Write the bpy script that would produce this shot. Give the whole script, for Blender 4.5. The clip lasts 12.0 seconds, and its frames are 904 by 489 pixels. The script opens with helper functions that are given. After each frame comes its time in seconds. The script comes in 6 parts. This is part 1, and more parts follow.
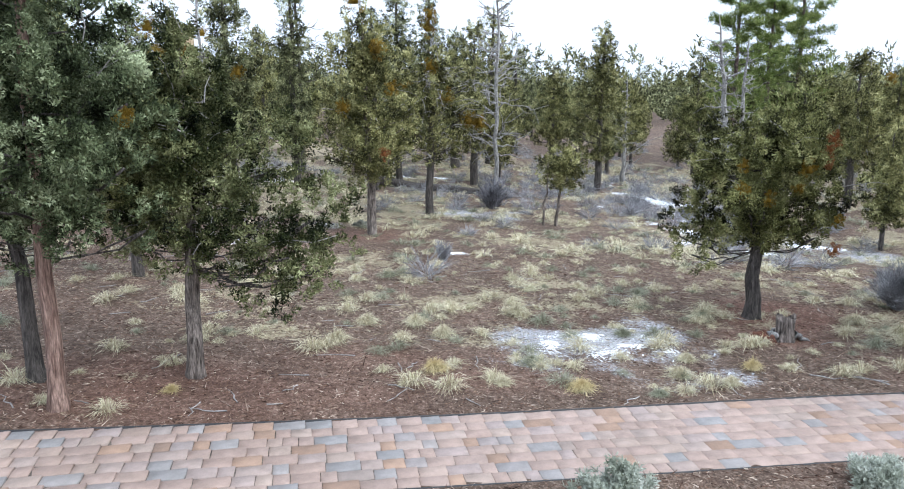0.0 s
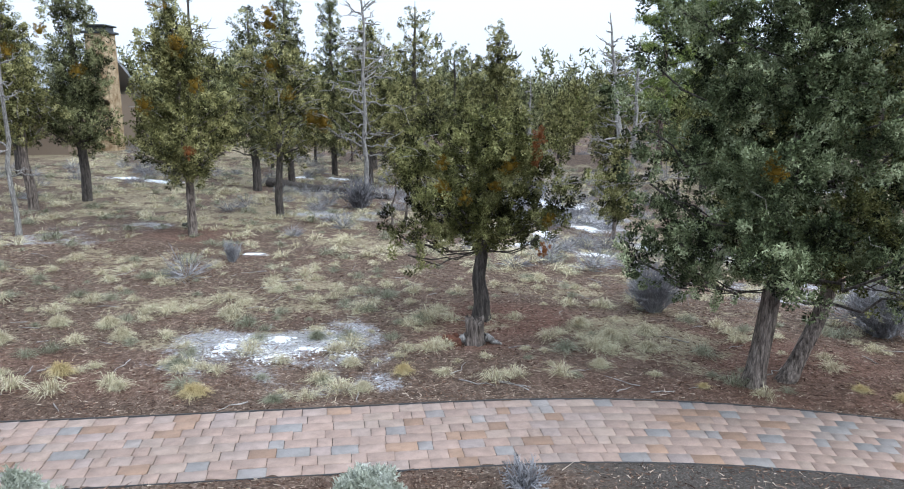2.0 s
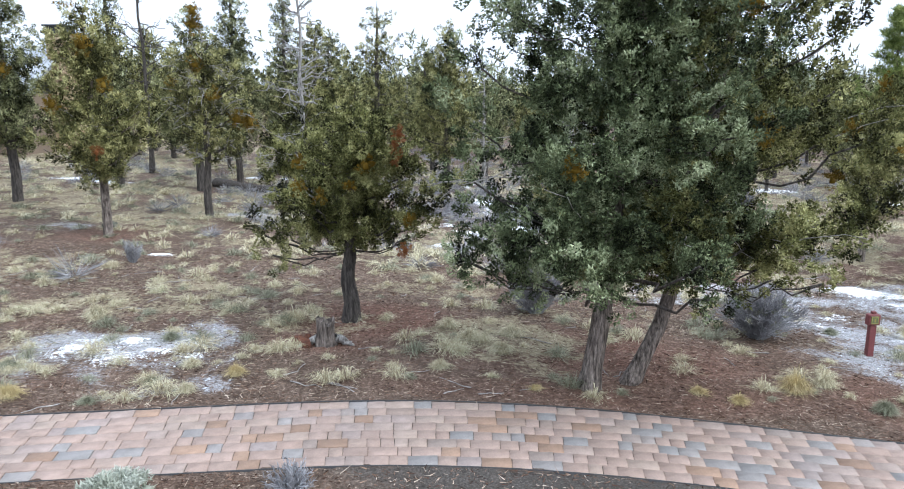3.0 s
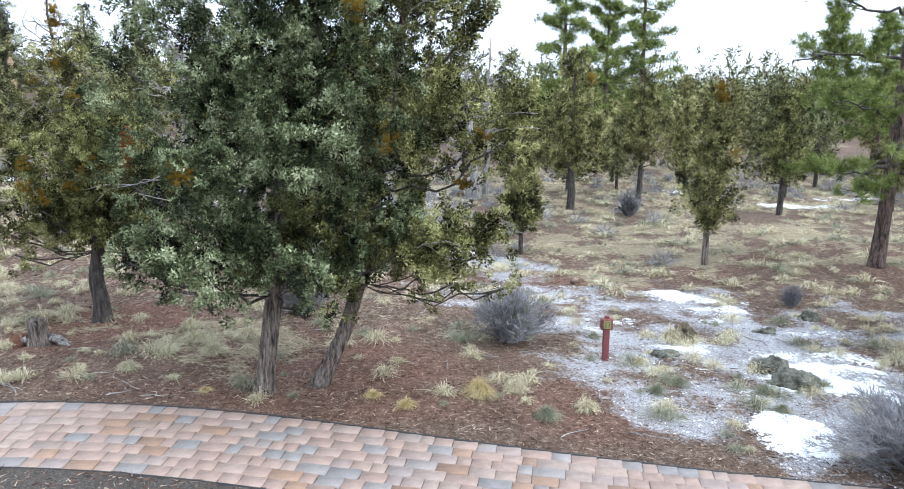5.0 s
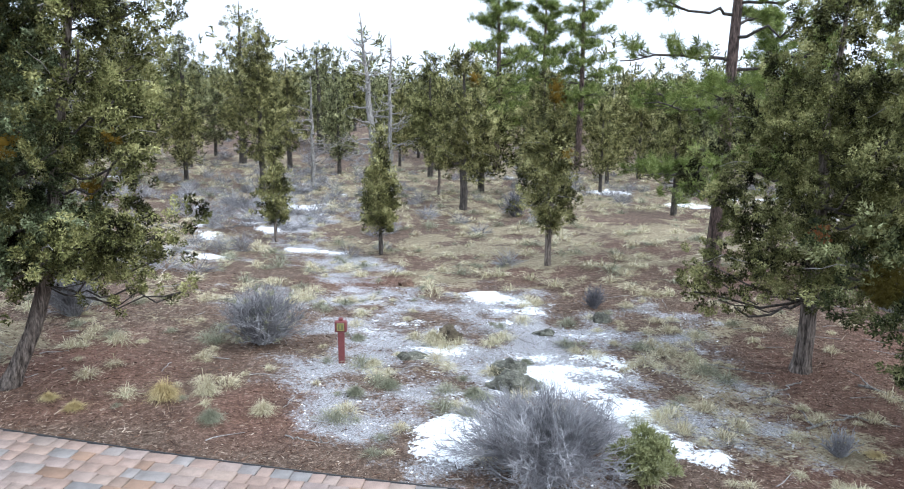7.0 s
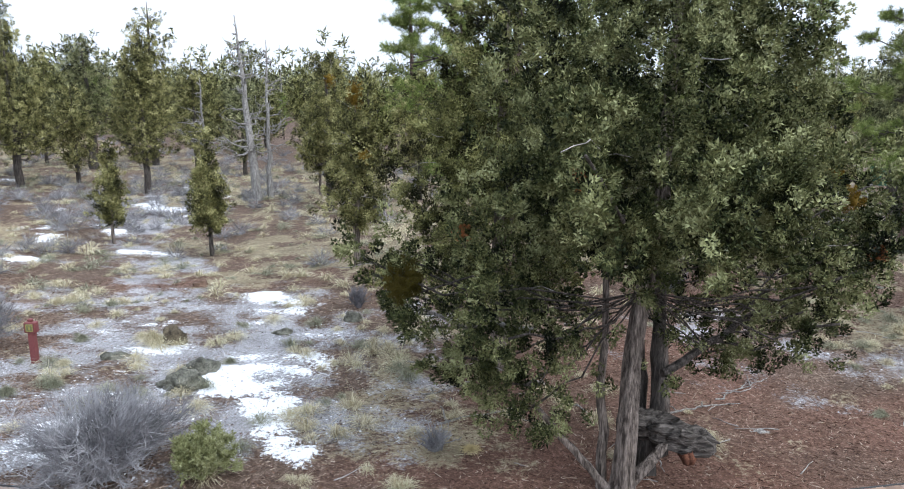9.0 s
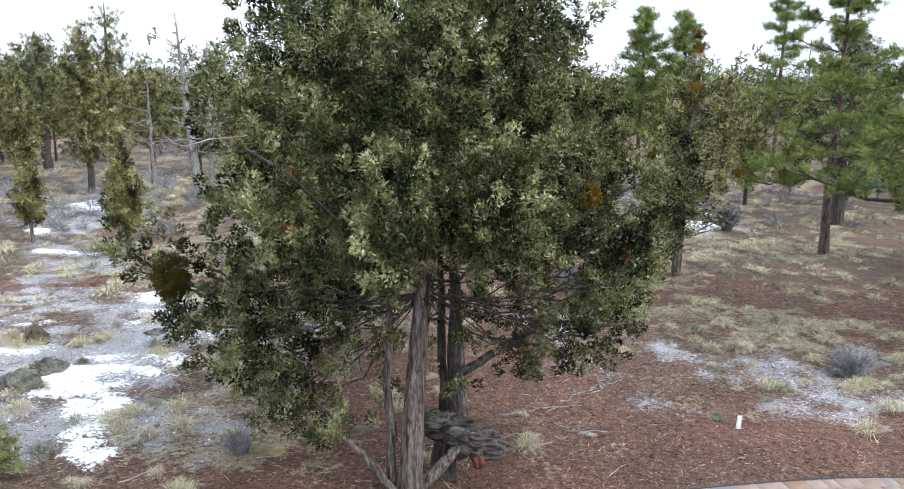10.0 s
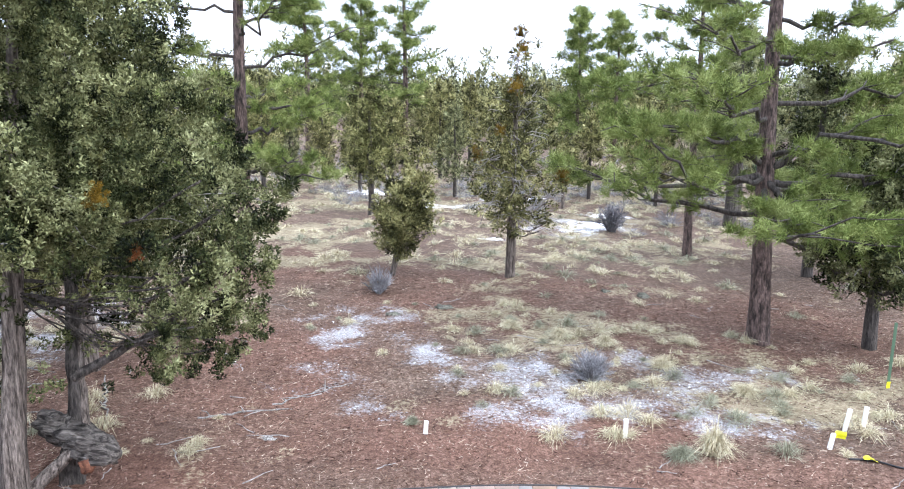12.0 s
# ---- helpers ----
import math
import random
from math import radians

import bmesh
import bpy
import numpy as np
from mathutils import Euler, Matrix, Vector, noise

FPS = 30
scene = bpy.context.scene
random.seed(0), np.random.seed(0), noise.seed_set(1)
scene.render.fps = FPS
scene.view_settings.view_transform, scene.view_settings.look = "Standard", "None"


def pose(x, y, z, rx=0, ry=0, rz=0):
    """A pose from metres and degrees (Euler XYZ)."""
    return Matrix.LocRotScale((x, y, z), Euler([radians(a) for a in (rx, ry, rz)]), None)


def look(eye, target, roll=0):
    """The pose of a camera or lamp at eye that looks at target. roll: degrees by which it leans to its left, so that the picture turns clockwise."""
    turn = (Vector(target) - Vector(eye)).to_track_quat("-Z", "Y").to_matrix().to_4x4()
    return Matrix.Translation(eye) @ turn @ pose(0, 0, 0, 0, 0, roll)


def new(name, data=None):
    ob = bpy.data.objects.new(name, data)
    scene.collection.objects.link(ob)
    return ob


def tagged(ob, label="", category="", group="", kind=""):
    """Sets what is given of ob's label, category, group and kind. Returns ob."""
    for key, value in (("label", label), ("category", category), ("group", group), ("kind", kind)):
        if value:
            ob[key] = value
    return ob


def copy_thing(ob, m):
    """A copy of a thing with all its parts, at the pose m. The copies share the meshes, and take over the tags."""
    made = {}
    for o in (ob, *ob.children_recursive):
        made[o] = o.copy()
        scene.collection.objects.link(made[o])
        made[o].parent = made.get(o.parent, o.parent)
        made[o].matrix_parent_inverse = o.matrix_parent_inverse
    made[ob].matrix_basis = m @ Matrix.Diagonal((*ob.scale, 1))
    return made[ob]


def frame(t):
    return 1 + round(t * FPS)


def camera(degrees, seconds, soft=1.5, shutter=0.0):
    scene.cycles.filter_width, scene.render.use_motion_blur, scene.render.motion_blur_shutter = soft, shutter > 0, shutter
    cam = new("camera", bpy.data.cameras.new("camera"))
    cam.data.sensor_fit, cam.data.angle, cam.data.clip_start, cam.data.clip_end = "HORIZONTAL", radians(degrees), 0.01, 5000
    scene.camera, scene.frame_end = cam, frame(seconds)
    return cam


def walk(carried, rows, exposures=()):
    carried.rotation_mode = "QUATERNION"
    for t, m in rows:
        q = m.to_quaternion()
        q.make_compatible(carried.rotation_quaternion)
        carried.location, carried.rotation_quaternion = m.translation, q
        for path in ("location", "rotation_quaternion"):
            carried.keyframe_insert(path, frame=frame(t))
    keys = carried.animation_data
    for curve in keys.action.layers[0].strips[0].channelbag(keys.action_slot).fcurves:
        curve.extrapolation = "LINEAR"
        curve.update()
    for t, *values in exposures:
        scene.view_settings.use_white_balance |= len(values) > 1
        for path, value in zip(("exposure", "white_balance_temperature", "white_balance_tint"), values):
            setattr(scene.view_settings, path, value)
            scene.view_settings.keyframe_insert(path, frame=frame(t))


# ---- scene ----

# ---------------------------------------------------------------- camera
cam = camera(64.0, 12.0, soft=1.0)
# seconds, x, y, z, yaw, pitch, roll
PATH = [
    (0, 2.269, -0.332, 3.738, -0.552, -11.828, 0.151),
    (0.5, 3.352, -0.228, 3.690, -0.473, -11.769, 0.150),
    (1, 4.439, -0.148, 3.659, -0.383, -11.716, 0.147),
    (1.5, 5.499, -0.097, 3.638, -0.292, -11.663, 0.155),
    (2, 6.503, -0.036, 3.613, -0.238, -11.605, 0.157),
    (2.5, 7.462, 0.017, 3.587, -0.237, -11.554, 0.153),
    (3, 8.405, 0.062, 3.569, -0.267, -11.504, 0.125),
    (3.2, 8.780, 0.072, 3.563, -0.274, -11.492, 0.112),
    (4.8, 11.763, 0.028, 3.643, 0.034, -11.679, -0.241),
    (5, 12.125, 0.030, 3.647, 0.064, -11.689, -0.267),
    (5.5, 13.037, 0.050, 3.660, 0.148, -11.711, -0.321),
    (6, 13.949, 0.072, 3.677, 0.240, -11.740, -0.330),
    (6.5, 14.888, 0.067, 3.696, 0.332, -11.774, -0.307),
    (6.7, 15.276, 0.062, 3.704, 0.355, -11.787, -0.290),
    (8.3, 18.630, -0.040, 3.733, 0.073, -11.806, 0.102),
    (8.5, 19.082, -0.066, 3.743, 0.010, -11.804, 0.097),
    (9, 20.194, -0.100, 3.754, -0.133, -11.791, 0.068),
    (9.5, 21.260, -0.053, 3.732, -0.209, -11.744, -0.014),
    (10, 22.281, 0.022, 3.703, -0.198, -11.706, -0.103),
    (10.5, 23.276, 0.097, 3.685, -0.114, -11.685, -0.190),
    (11, 24.241, 0.146, 3.679, 0.016, -11.690, -0.226),
    (11.5, 25.181, 0.176, 3.682, 0.151, -11.703, -0.246),
    (12, 26.106, 0.198, 3.685, 0.286, -11.702, -0.273),
]
walk(cam, [(t, pose(x, y, z, 90 + p, r, w)) for t, x, y, z, w, p, r in PATH],
     [(0, 1.0, 6000, 10), (1.5, 0.72, 6050, 10), (3, 0.98, 6050, 10), (5, 1.2, 6050, 10), (6.5, 1.1, 6050, 10), (8.5, 0.86, 6150, 12), (9.5, 0.94, 6300, 12), (10.5, 1.12, 6300, 13), (12, 1.6, 6050, 15)])

# ---------------------------------------------------------------- overcast sky
world = bpy.data.worlds.new("overcast")
scene.world = world
world.use_nodes = True
wn, wl = world.node_tree.nodes, world.node_tree.links
sky = wn.new("ShaderNodeTexSky")
sky.sky_type = "NISHITA"
sky.sun_disc = False
sky.sun_elevation, sky.sun_rotation = radians(45), radians(118)
sky.air_density, sky.dust_density = 1.0, 6.0
cloud = wn.new("ShaderNodeMix")
cloud.data_type = "RGBA"
cloud.inputs["Factor"].default_value = 0.93
scaled = wn.new("ShaderNodeVectorMath")
scaled.operation = "SCALE"
scaled.inputs["Scale"].default_value = 0.12
wl.new(sky.outputs[0], scaled.inputs[0])
wl.new(scaled.outputs[0], cloud.inputs["A"])
up = wn.new("ShaderNodeSeparateXYZ")
wl.new(wn.new("ShaderNodeTexCoord").outputs["Generated"], up.inputs[0])
dome = wn.new("ShaderNodeMapRange")
dome.inputs["From Min"].default_value, dome.inputs["From Max"].default_value = 0.0, 1.0
dome.inputs["To Min"].default_value, dome.inputs["To Max"].default_value = 0.80, 1.45
wl.new(up.outputs["Z"], dome.inputs["Value"])
veil = wn.new("ShaderNodeVectorMath")
veil.operation = "SCALE"
veil.inputs[0].default_value = (0.845, 0.945, 1.07)
wl.new(dome.outputs["Result"], veil.inputs["Scale"])
wl.new(veil.outputs[0], cloud.inputs["B"])
wl.new(cloud.outputs["Result"], wn["Background"].inputs["Color"])
wn["Background"].inputs["Strength"].default_value = 0.88

sun_data = bpy.data.lights.new("sun", "SUN")
sun_data.energy, sun_data.angle, sun_data.color = 1.5, radians(55), (0.98, 1.0, 0.98)
sun = new("sun", sun_data)
sun.matrix_world = look((26, -14, 30), (0, 0, 0))

# ---------------------------------------------------------------- numbers and noise
def vnoise(x, y, size, seed=0):
    """Smooth value noise in 0..1 over the plan, with lumps of the given size."""
    x, y = np.asarray(x, float) / size, np.asarray(y, float) / size
    x0, y0 = np.floor(x), np.floor(y)
    fx, fy = x - x0, y - y0
    fx, fy = fx * fx * (3 - 2 * fx), fy * fy * (3 - 2 * fy)

    def lattice(i, j):
        v = np.sin(i * 127.1 + j * 311.7 + seed * 74.7) * 43758.5453
        return v - np.floor(v)

    a = lattice(x0, y0) * (1 - fx) + lattice(x0 + 1, y0) * fx
    b = lattice(x0, y0 + 1) * (1 - fx) + lattice(x0 + 1, y0 + 1) * fx
    return a * (1 - fy) + b * fy


def smooth(a, b, v):
    v = np.clip((np.asarray(v, float) - a) / (b - a), 0, 1)
    return v * v * (3 - 2 * v)


RISES = [(10.5, 8.4, 0.088), (6.6, 10.2, 0.112), (16.9, 12.0, -0.14), (13.7, 18.8, -0.311), (21.8, 17.6, 0.317),
         (27.2, 15.7, 0.095), (17.9, 24.3, 0.222), (24.7, 8.7, -0.069), (3.2, 9.0, -0.074)]


def height(x, y):
    """The lie of the land, without its small bumps."""
    x, y = np.asarray(x, float), np.asarray(y, float)
    u = np.clip((x - 15) / 15, -1.6, 1.6)
    yy = np.maximum(y, -10)
    z = 0.0003 - 0.4342 * u + 0.1788 * u**2 - 0.0086 * u**3
    z = z - 0.2392 * (yy - 10) / 10 * np.exp(-np.maximum(yy - 10, 0) / 40)
    for a, b, h in RISES:
        z = z + h * np.exp(-((x - a) ** 2 + (y - b) ** 2) / (2 * 3.6**2))
    return z + smooth(105, 370, y) * (3 + 13 * vnoise(x, y * 0, 120, 3))


EDGE_X = [-60, -12, -6, -1.7, 0.2, 2.4, 4.8, 7.4, 8.6, 10.0, 11.2, 12.9, 15.2, 17.2, 20, 22.4, 24.5, 25.9, 26.9, 27.9, 30, 33, 40, 80]
EDGE_Y = [2.5, 3.9, 4.85, 5.64, 6.03, 6.44, 6.84, 7.22, 7.26, 7.16, 6.95, 6.66, 6.34, 6.1, 5.85, 6.15, 6.6, 6.87, 6.94, 6.88, 6.55, 5.8, 4.0, -4]
PATH_WIDTH = 1.36


def edge_line(step):
    """The far edge of the paved path as even points, rounded at its knots, with the way across to the near side."""
    x = np.arange(-14, 44, 0.05)
    y = np.interp(x, EDGE_X, EDGE_Y)
    k = np.exp(-(np.arange(-30, 31) ** 2) / (2 * 12.0**2))
    y = np.convolve(np.pad(y, 30, mode="reflect", reflect_type="odd"), k / k.sum(), "valid")
    s = np.r_[0, np.cumsum(np.hypot(np.diff(x), np.diff(y)))]
    t = np.arange(0, s[-1], step)
    x, y = np.interp(t, s, x), np.interp(t, s, y)
    dx, dy = np.gradient(x), np.gradient(y)
    n = np.hypot(dx, dy)
    return x, y, dy / n, -dx / n, t


LINE = edge_line(0.05)


def across(x, y):
    """How far a place lies past the far edge, towards the near side."""
    return np.interp(x, LINE[0], LINE[1]) - np.asarray(y, float)


# ---------------------------------------------------------------- materials
def nodes_of(name):
    m = bpy.data.materials.new(name)
    m.use_nodes = True
    n, l = m.node_tree.nodes, m.node_tree.links
    return m, n, l, n["Principled BSDF"]


def ramp(n, l, value, stops):
    r = n.new("ShaderNodeValToRGB")
    while len(r.color_ramp.elements) < len(stops):
        r.color_ramp.elements.new(0.5)
    for e, (p, c) in zip(r.color_ramp.elements, stops):
        e.position, e.color = p, (*c, 1)
    l.new(value, r.inputs[0])
    return r.outputs[0]


def noise_of(n, l, scale, detail=4, rough=0.55, coords="Object", stretch=None):
    tc = n.new("ShaderNodeTexCoord")
    t = n.new("ShaderNodeTexNoise")
    t.inputs["Scale"].default_value, t.inputs["Detail"].default_value = scale, detail
    t.inputs["Roughness"].default_value = rough
    src = tc.outputs[coords]
    if stretch:
        mp = n.new("ShaderNodeMapping")
        mp.inputs["Scale"].default_value = stretch
        l.new(src, mp.inputs[0])
        src = mp.outputs[0]
    l.new(src, t.inputs["Vector"])
    return t.outputs["Fac"]


def blend(n, l, fac, a, b, mode="MIX"):
    m = n.new("ShaderNodeMix")
    m.data_type, m.blend_type = "RGBA", mode
    for key, v in (("Factor", fac), ("A", a), ("B", b)):
        if isinstance(v, (int, float)):
            m.inputs[key].default_value = v
        elif isinstance(v, tuple):
            m.inputs[key].default_value = (*v, 1)
        else:
            l.new(v, m.inputs[key])
    return m.outputs["Result"]


def math_of(n, l, op, a, b=0.0, clamp=False):
    m = n.new("ShaderNodeMath")
    m.operation, m.use_clamp = op, clamp
    for i, v in enumerate((a, b)):
        if isinstance(v, (int, float)):
            m.inputs[i].default_value = v
        else:
            l.new(v, m.inputs[i])
    return m.outputs[0]


def bump(n, l, bsdf, value, strength, distance):
    b = n.new("ShaderNodeBump")
    b.inputs["Strength"].default_value, b.inputs["Distance"].default_value = strength, distance
    l.new(value, b.inputs["Height"])
    l.new(b.outputs[0], bsdf.inputs["Normal"])


def grainy(name, low, high, scale=6, rough=0.8, stretch=None, relief=0.4, depth=0.02, fine=60):
    """A rough natural surface: two colours over large patches and fine grain, with relief."""
    m, n, l, b = nodes_of(name)
    big = noise_of(n, l, scale, 5, 0.6, stretch=stretch)
    small = noise_of(n, l, fine, 3, 0.6, stretch=stretch)
    c = ramp(n, l, big, [(0.36, low), (0.64, high)])
    g = ramp(n, l, small, [(0.3, (0.45, 0.45, 0.45)), (0.7, (1.3, 1.3, 1.3))])
    l.new(blend(n, l, 1.0, c, g, "MULTIPLY"), b.inputs["Base Color"])
    b.inputs["Roughness"].default_value = rough
    b.inputs["Specular IOR Level"].default_value = 0.25
    bump(n, l, b, math_of(n, l, "ADD", big, small), relief, depth)
    return m


def leafy(name, stops, translucent=0.05, rough=0.6, patch=2.6, single=0.13):
    """Foliage: colour by branch-sized patches (in juniper crowns also painted shade) and by single leaf, light passing
    through.
    """
    m, n, l, b = nodes_of(name)
    geo = n.new("ShaderNodeNewGeometry")
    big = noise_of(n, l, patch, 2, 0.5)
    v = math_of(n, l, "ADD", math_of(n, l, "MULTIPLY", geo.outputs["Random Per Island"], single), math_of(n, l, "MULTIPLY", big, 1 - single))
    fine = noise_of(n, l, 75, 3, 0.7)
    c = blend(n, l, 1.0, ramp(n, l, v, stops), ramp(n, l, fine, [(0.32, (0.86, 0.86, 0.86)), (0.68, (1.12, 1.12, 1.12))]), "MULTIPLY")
    l.new(c, b.inputs["Base Color"])
    b.inputs["Roughness"].default_value = rough
    b.inputs["Specular IOR Level"].default_value = 0.08
    t = n.new("ShaderNodeBsdfTranslucent")
    l.new(c, t.inputs["Color"])
    mix = n.new("ShaderNodeMixShader")
    mix.inputs[0].default_value = translucent
    l.new(b.outputs[0], mix.inputs[1])
    l.new(t.outputs[0], mix.inputs[2])
    l.new(mix.outputs[0], n["Material Output"].inputs["Surface"])
    return m


def plain(name, colour, rough=0.5, metal=0.0, wear=0.12):
    m, n, l, b = nodes_of(name)
    f = noise_of(n, l, 25, 4)
    g = ramp(n, l, f, [(0.25, (1 - wear,) * 3), (0.75, (1 + wear,) * 3)])
    l.new(blend(n, l, 1.0, colour, g, "MULTIPLY"), b.inputs["Base Color"])
    b.inputs["Roughness"].default_value, b.inputs["Metallic"].default_value = rough, metal
    return m


def paver_material(name, per_object):
    m, n, l, b = nodes_of(name)
    if per_object:
        pick = n.new("ShaderNodeObjectInfo").outputs["Random"]
    else:
        pick = n.new("ShaderNodeNewGeometry").outputs["Random Per Island"]
    base = ramp(n, l, pick, [(0.0, (0.275, 0.203, 0.172)), (0.22, (0.32, 0.24, 0.205)), (0.42, (0.295, 0.215, 0.18)), (0.56, (0.32, 0.25, 0.21)), (0.74, (0.285, 0.228, 0.21)),
                             (0.79, (0.21, 0.204, 0.204)), (0.88, (0.27, 0.248, 0.24)), (0.91, (0.235, 0.155, 0.112)), (1.0, (0.32, 0.215, 0.155))])
    cloud_ = noise_of(n, l, 9, 4, 0.6)
    dirt = noise_of(n, l, 1.1, 4, 0.6)
    grain = noise_of(n, l, 160, 3, 0.7)
    c = blend(n, l, 1.0, base, ramp(n, l, cloud_, [(0.3, (0.80, 0.77, 0.74)), (0.7, (1.14, 1.1, 1.07))]), "MULTIPLY")
    c = blend(n, l, 1.0, c, ramp(n, l, dirt, [(0.3, (0.86, 0.86, 0.86)), (0.7, (1.08, 1.08, 1.08))]), "MULTIPLY")
    c = blend(n, l, 1.0, c, ramp(n, l, grain, [(0.25, (0.8, 0.8, 0.8)), (0.75, (1.15, 1.15, 1.15))]), "MULTIPLY")
    l.new(c, b.inputs["Base Color"])
    b.inputs["Roughness"].default_value = 0.75
    bump(n, l, b, grain, 0.3, 0.003)
    return m


def ground_material():
    m, n, l, b = nodes_of("ground_soil")

    def attr(name):
        a = n.new("ShaderNodeAttribute")
        a.attribute_name = name
        return a.outputs["Fac"]

    big = noise_of(n, l, 1.3, 5, 0.65)
    mid = noise_of(n, l, 13, 9, 0.78)
    fine = noise_of(n, l, 55, 4, 0.75)
    fleck = noise_of(n, l, 17, 7, 0.8)
    chip = math_of(n, l, "ADD", math_of(n, l, "MULTIPLY", mid, 0.5), math_of(n, l, "MULTIPLY", noise_of(n, l, 42, 5, 0.8), 0.5))
    soil = ramp(n, l, chip, [(0.36, (0.022, 0.015, 0.012)), (0.5, (0.112, 0.075, 0.055)), (0.64, (0.34, 0.26, 0.205))])
    duff = ramp(n, l, chip, [(0.36, (0.028, 0.013, 0.010)), (0.5, (0.145, 0.078, 0.056)), (0.64, (0.33, 0.20, 0.155))])
    straw = ramp(n, l, chip, [(0.36, (0.10, 0.076, 0.048)), (0.5, (0.25, 0.205, 0.135)), (0.64, (0.45, 0.39, 0.27))])
    gravel = ramp(n, l, fine, [(0.3, (0.07, 0.065, 0.062)), (0.48, (0.22, 0.215, 0.22)), (0.66, (0.58, 0.60, 0.65))])
    dark = ramp(n, l, fine, [(0.3, (0.026, 0.024, 0.022)), (0.55, (0.09, 0.083, 0.076)), (0.75, (0.24, 0.225, 0.205))])
    c = blend(n, l, attr("duff"), soil, duff)

    def mask(name, grain_, spread, hard=6.0):
        v = math_of(n, l, "ADD", attr(name), math_of(n, l, "MULTIPLY", math_of(n, l, "SUBTRACT", grain_, 0.5), spread))
        return math_of(n, l, "MULTIPLY", math_of(n, l, "SUBTRACT", v, 0.42), hard, True)

    c = blend(n, l, mask("straw", mid, 1.6), c, straw)
    c = blend(n, l, attr("bed"), c, dark)
    icy = mask("frost", fleck, 2.2, 2.6)
    c = blend(n, l, math_of(n, l, "MULTIPLY", icy, 0.74), c, gravel)
    speck = ramp(n, l, noise_of(n, l, 62, 3, 0.7), [(0.47, (0, 0, 0)), (0.57, (1, 1, 1))])
    c = blend(n, l, math_of(n, l, "MULTIPLY", math_of(n, l, "MULTIPLY", icy, speck), 0.52), c, (0.70, 0.70, 0.73))
    c = blend(n, l, 1.0, c, ramp(n, l, big, [(0.3, (0.75, 0.75, 0.75)), (0.7, (1.2, 1.2, 1.2))]), "MULTIPLY")
    snow_ = mask("snow", fleck, 2.3)
    c = blend(n, l, snow_, c, (0.90, 0.92, 0.95))
    l.new(c, b.inputs["Base Color"])
    b.inputs["Roughness"].default_value = 0.9
    b.inputs["Specular IOR Level"].default_value = 0.15
    bump(n, l, b, math_of(n, l, "ADD", math_of(n, l, "MULTIPLY", mid, 1.5), fine), 0.7, 0.03)
    return m


M_GROUND = ground_material()
M_PAVER, M_PAVERS = paver_material("paver_face", True), paver_material("paver_field", False)
M_SAND = grainy("joint_sand", (0.07, 0.056, 0.046), (0.17, 0.14, 0.115), 8)
M_EDGING = plain("black_edging", (0.015, 0.015, 0.017), 0.6)
M_BARK = grainy("juniper_bark", (0.045, 0.034, 0.028), (0.32, 0.266, 0.232), 5, stretch=(6, 6, 0.9), relief=0.9, depth=0.03, fine=14)
M_BARK_RED = grainy("red_juniper_bark", (0.12, 0.066, 0.05), (0.38, 0.255, 0.205), 5, stretch=(6, 6, 0.7), relief=0.9, depth=0.03, fine=14)
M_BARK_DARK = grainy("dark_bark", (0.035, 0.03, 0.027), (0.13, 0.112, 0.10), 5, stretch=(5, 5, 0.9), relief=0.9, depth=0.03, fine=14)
M_BARK_PINE = grainy("pine_bark", (0.035, 0.026, 0.023), (0.235, 0.165, 0.145), 4, stretch=(4, 4, 1.2), relief=1.0, depth=0.05, fine=12)
M_DEAD = grainy("weathered_wood", (0.14, 0.13, 0.12), (0.42, 0.40, 0.38), 5, stretch=(6, 6, 0.7), relief=0.7, depth=0.015, fine=20)
M_TWIG = grainy("dead_twigs", (0.22, 0.20, 0.19), (0.46, 0.43, 0.41), 7)
M_BROKEN = grainy("broken_wood", (0.025, 0.02, 0.018), (0.21, 0.185, 0.165), 4, stretch=(1.2, 7, 7), relief=0.9, depth=0.03, fine=9)
M_ROT = grainy("rotten_wood", (0.05, 0.020, 0.013), (0.19, 0.08, 0.048), 9)

# Near-black and pale stops put the crowns' shaded gaps and lit plumes into colour.
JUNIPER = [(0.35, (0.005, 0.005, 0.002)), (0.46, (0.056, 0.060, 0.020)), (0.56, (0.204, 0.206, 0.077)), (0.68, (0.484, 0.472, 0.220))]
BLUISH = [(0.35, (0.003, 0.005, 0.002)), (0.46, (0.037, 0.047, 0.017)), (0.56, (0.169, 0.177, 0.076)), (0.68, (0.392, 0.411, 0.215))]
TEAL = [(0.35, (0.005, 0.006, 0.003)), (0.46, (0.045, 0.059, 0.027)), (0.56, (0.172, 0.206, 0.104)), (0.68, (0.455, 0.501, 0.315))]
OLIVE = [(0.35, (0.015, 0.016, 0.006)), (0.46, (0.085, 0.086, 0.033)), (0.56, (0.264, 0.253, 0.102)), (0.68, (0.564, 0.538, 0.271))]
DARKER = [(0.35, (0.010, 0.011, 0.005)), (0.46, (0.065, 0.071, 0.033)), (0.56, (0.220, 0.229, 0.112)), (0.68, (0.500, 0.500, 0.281))]
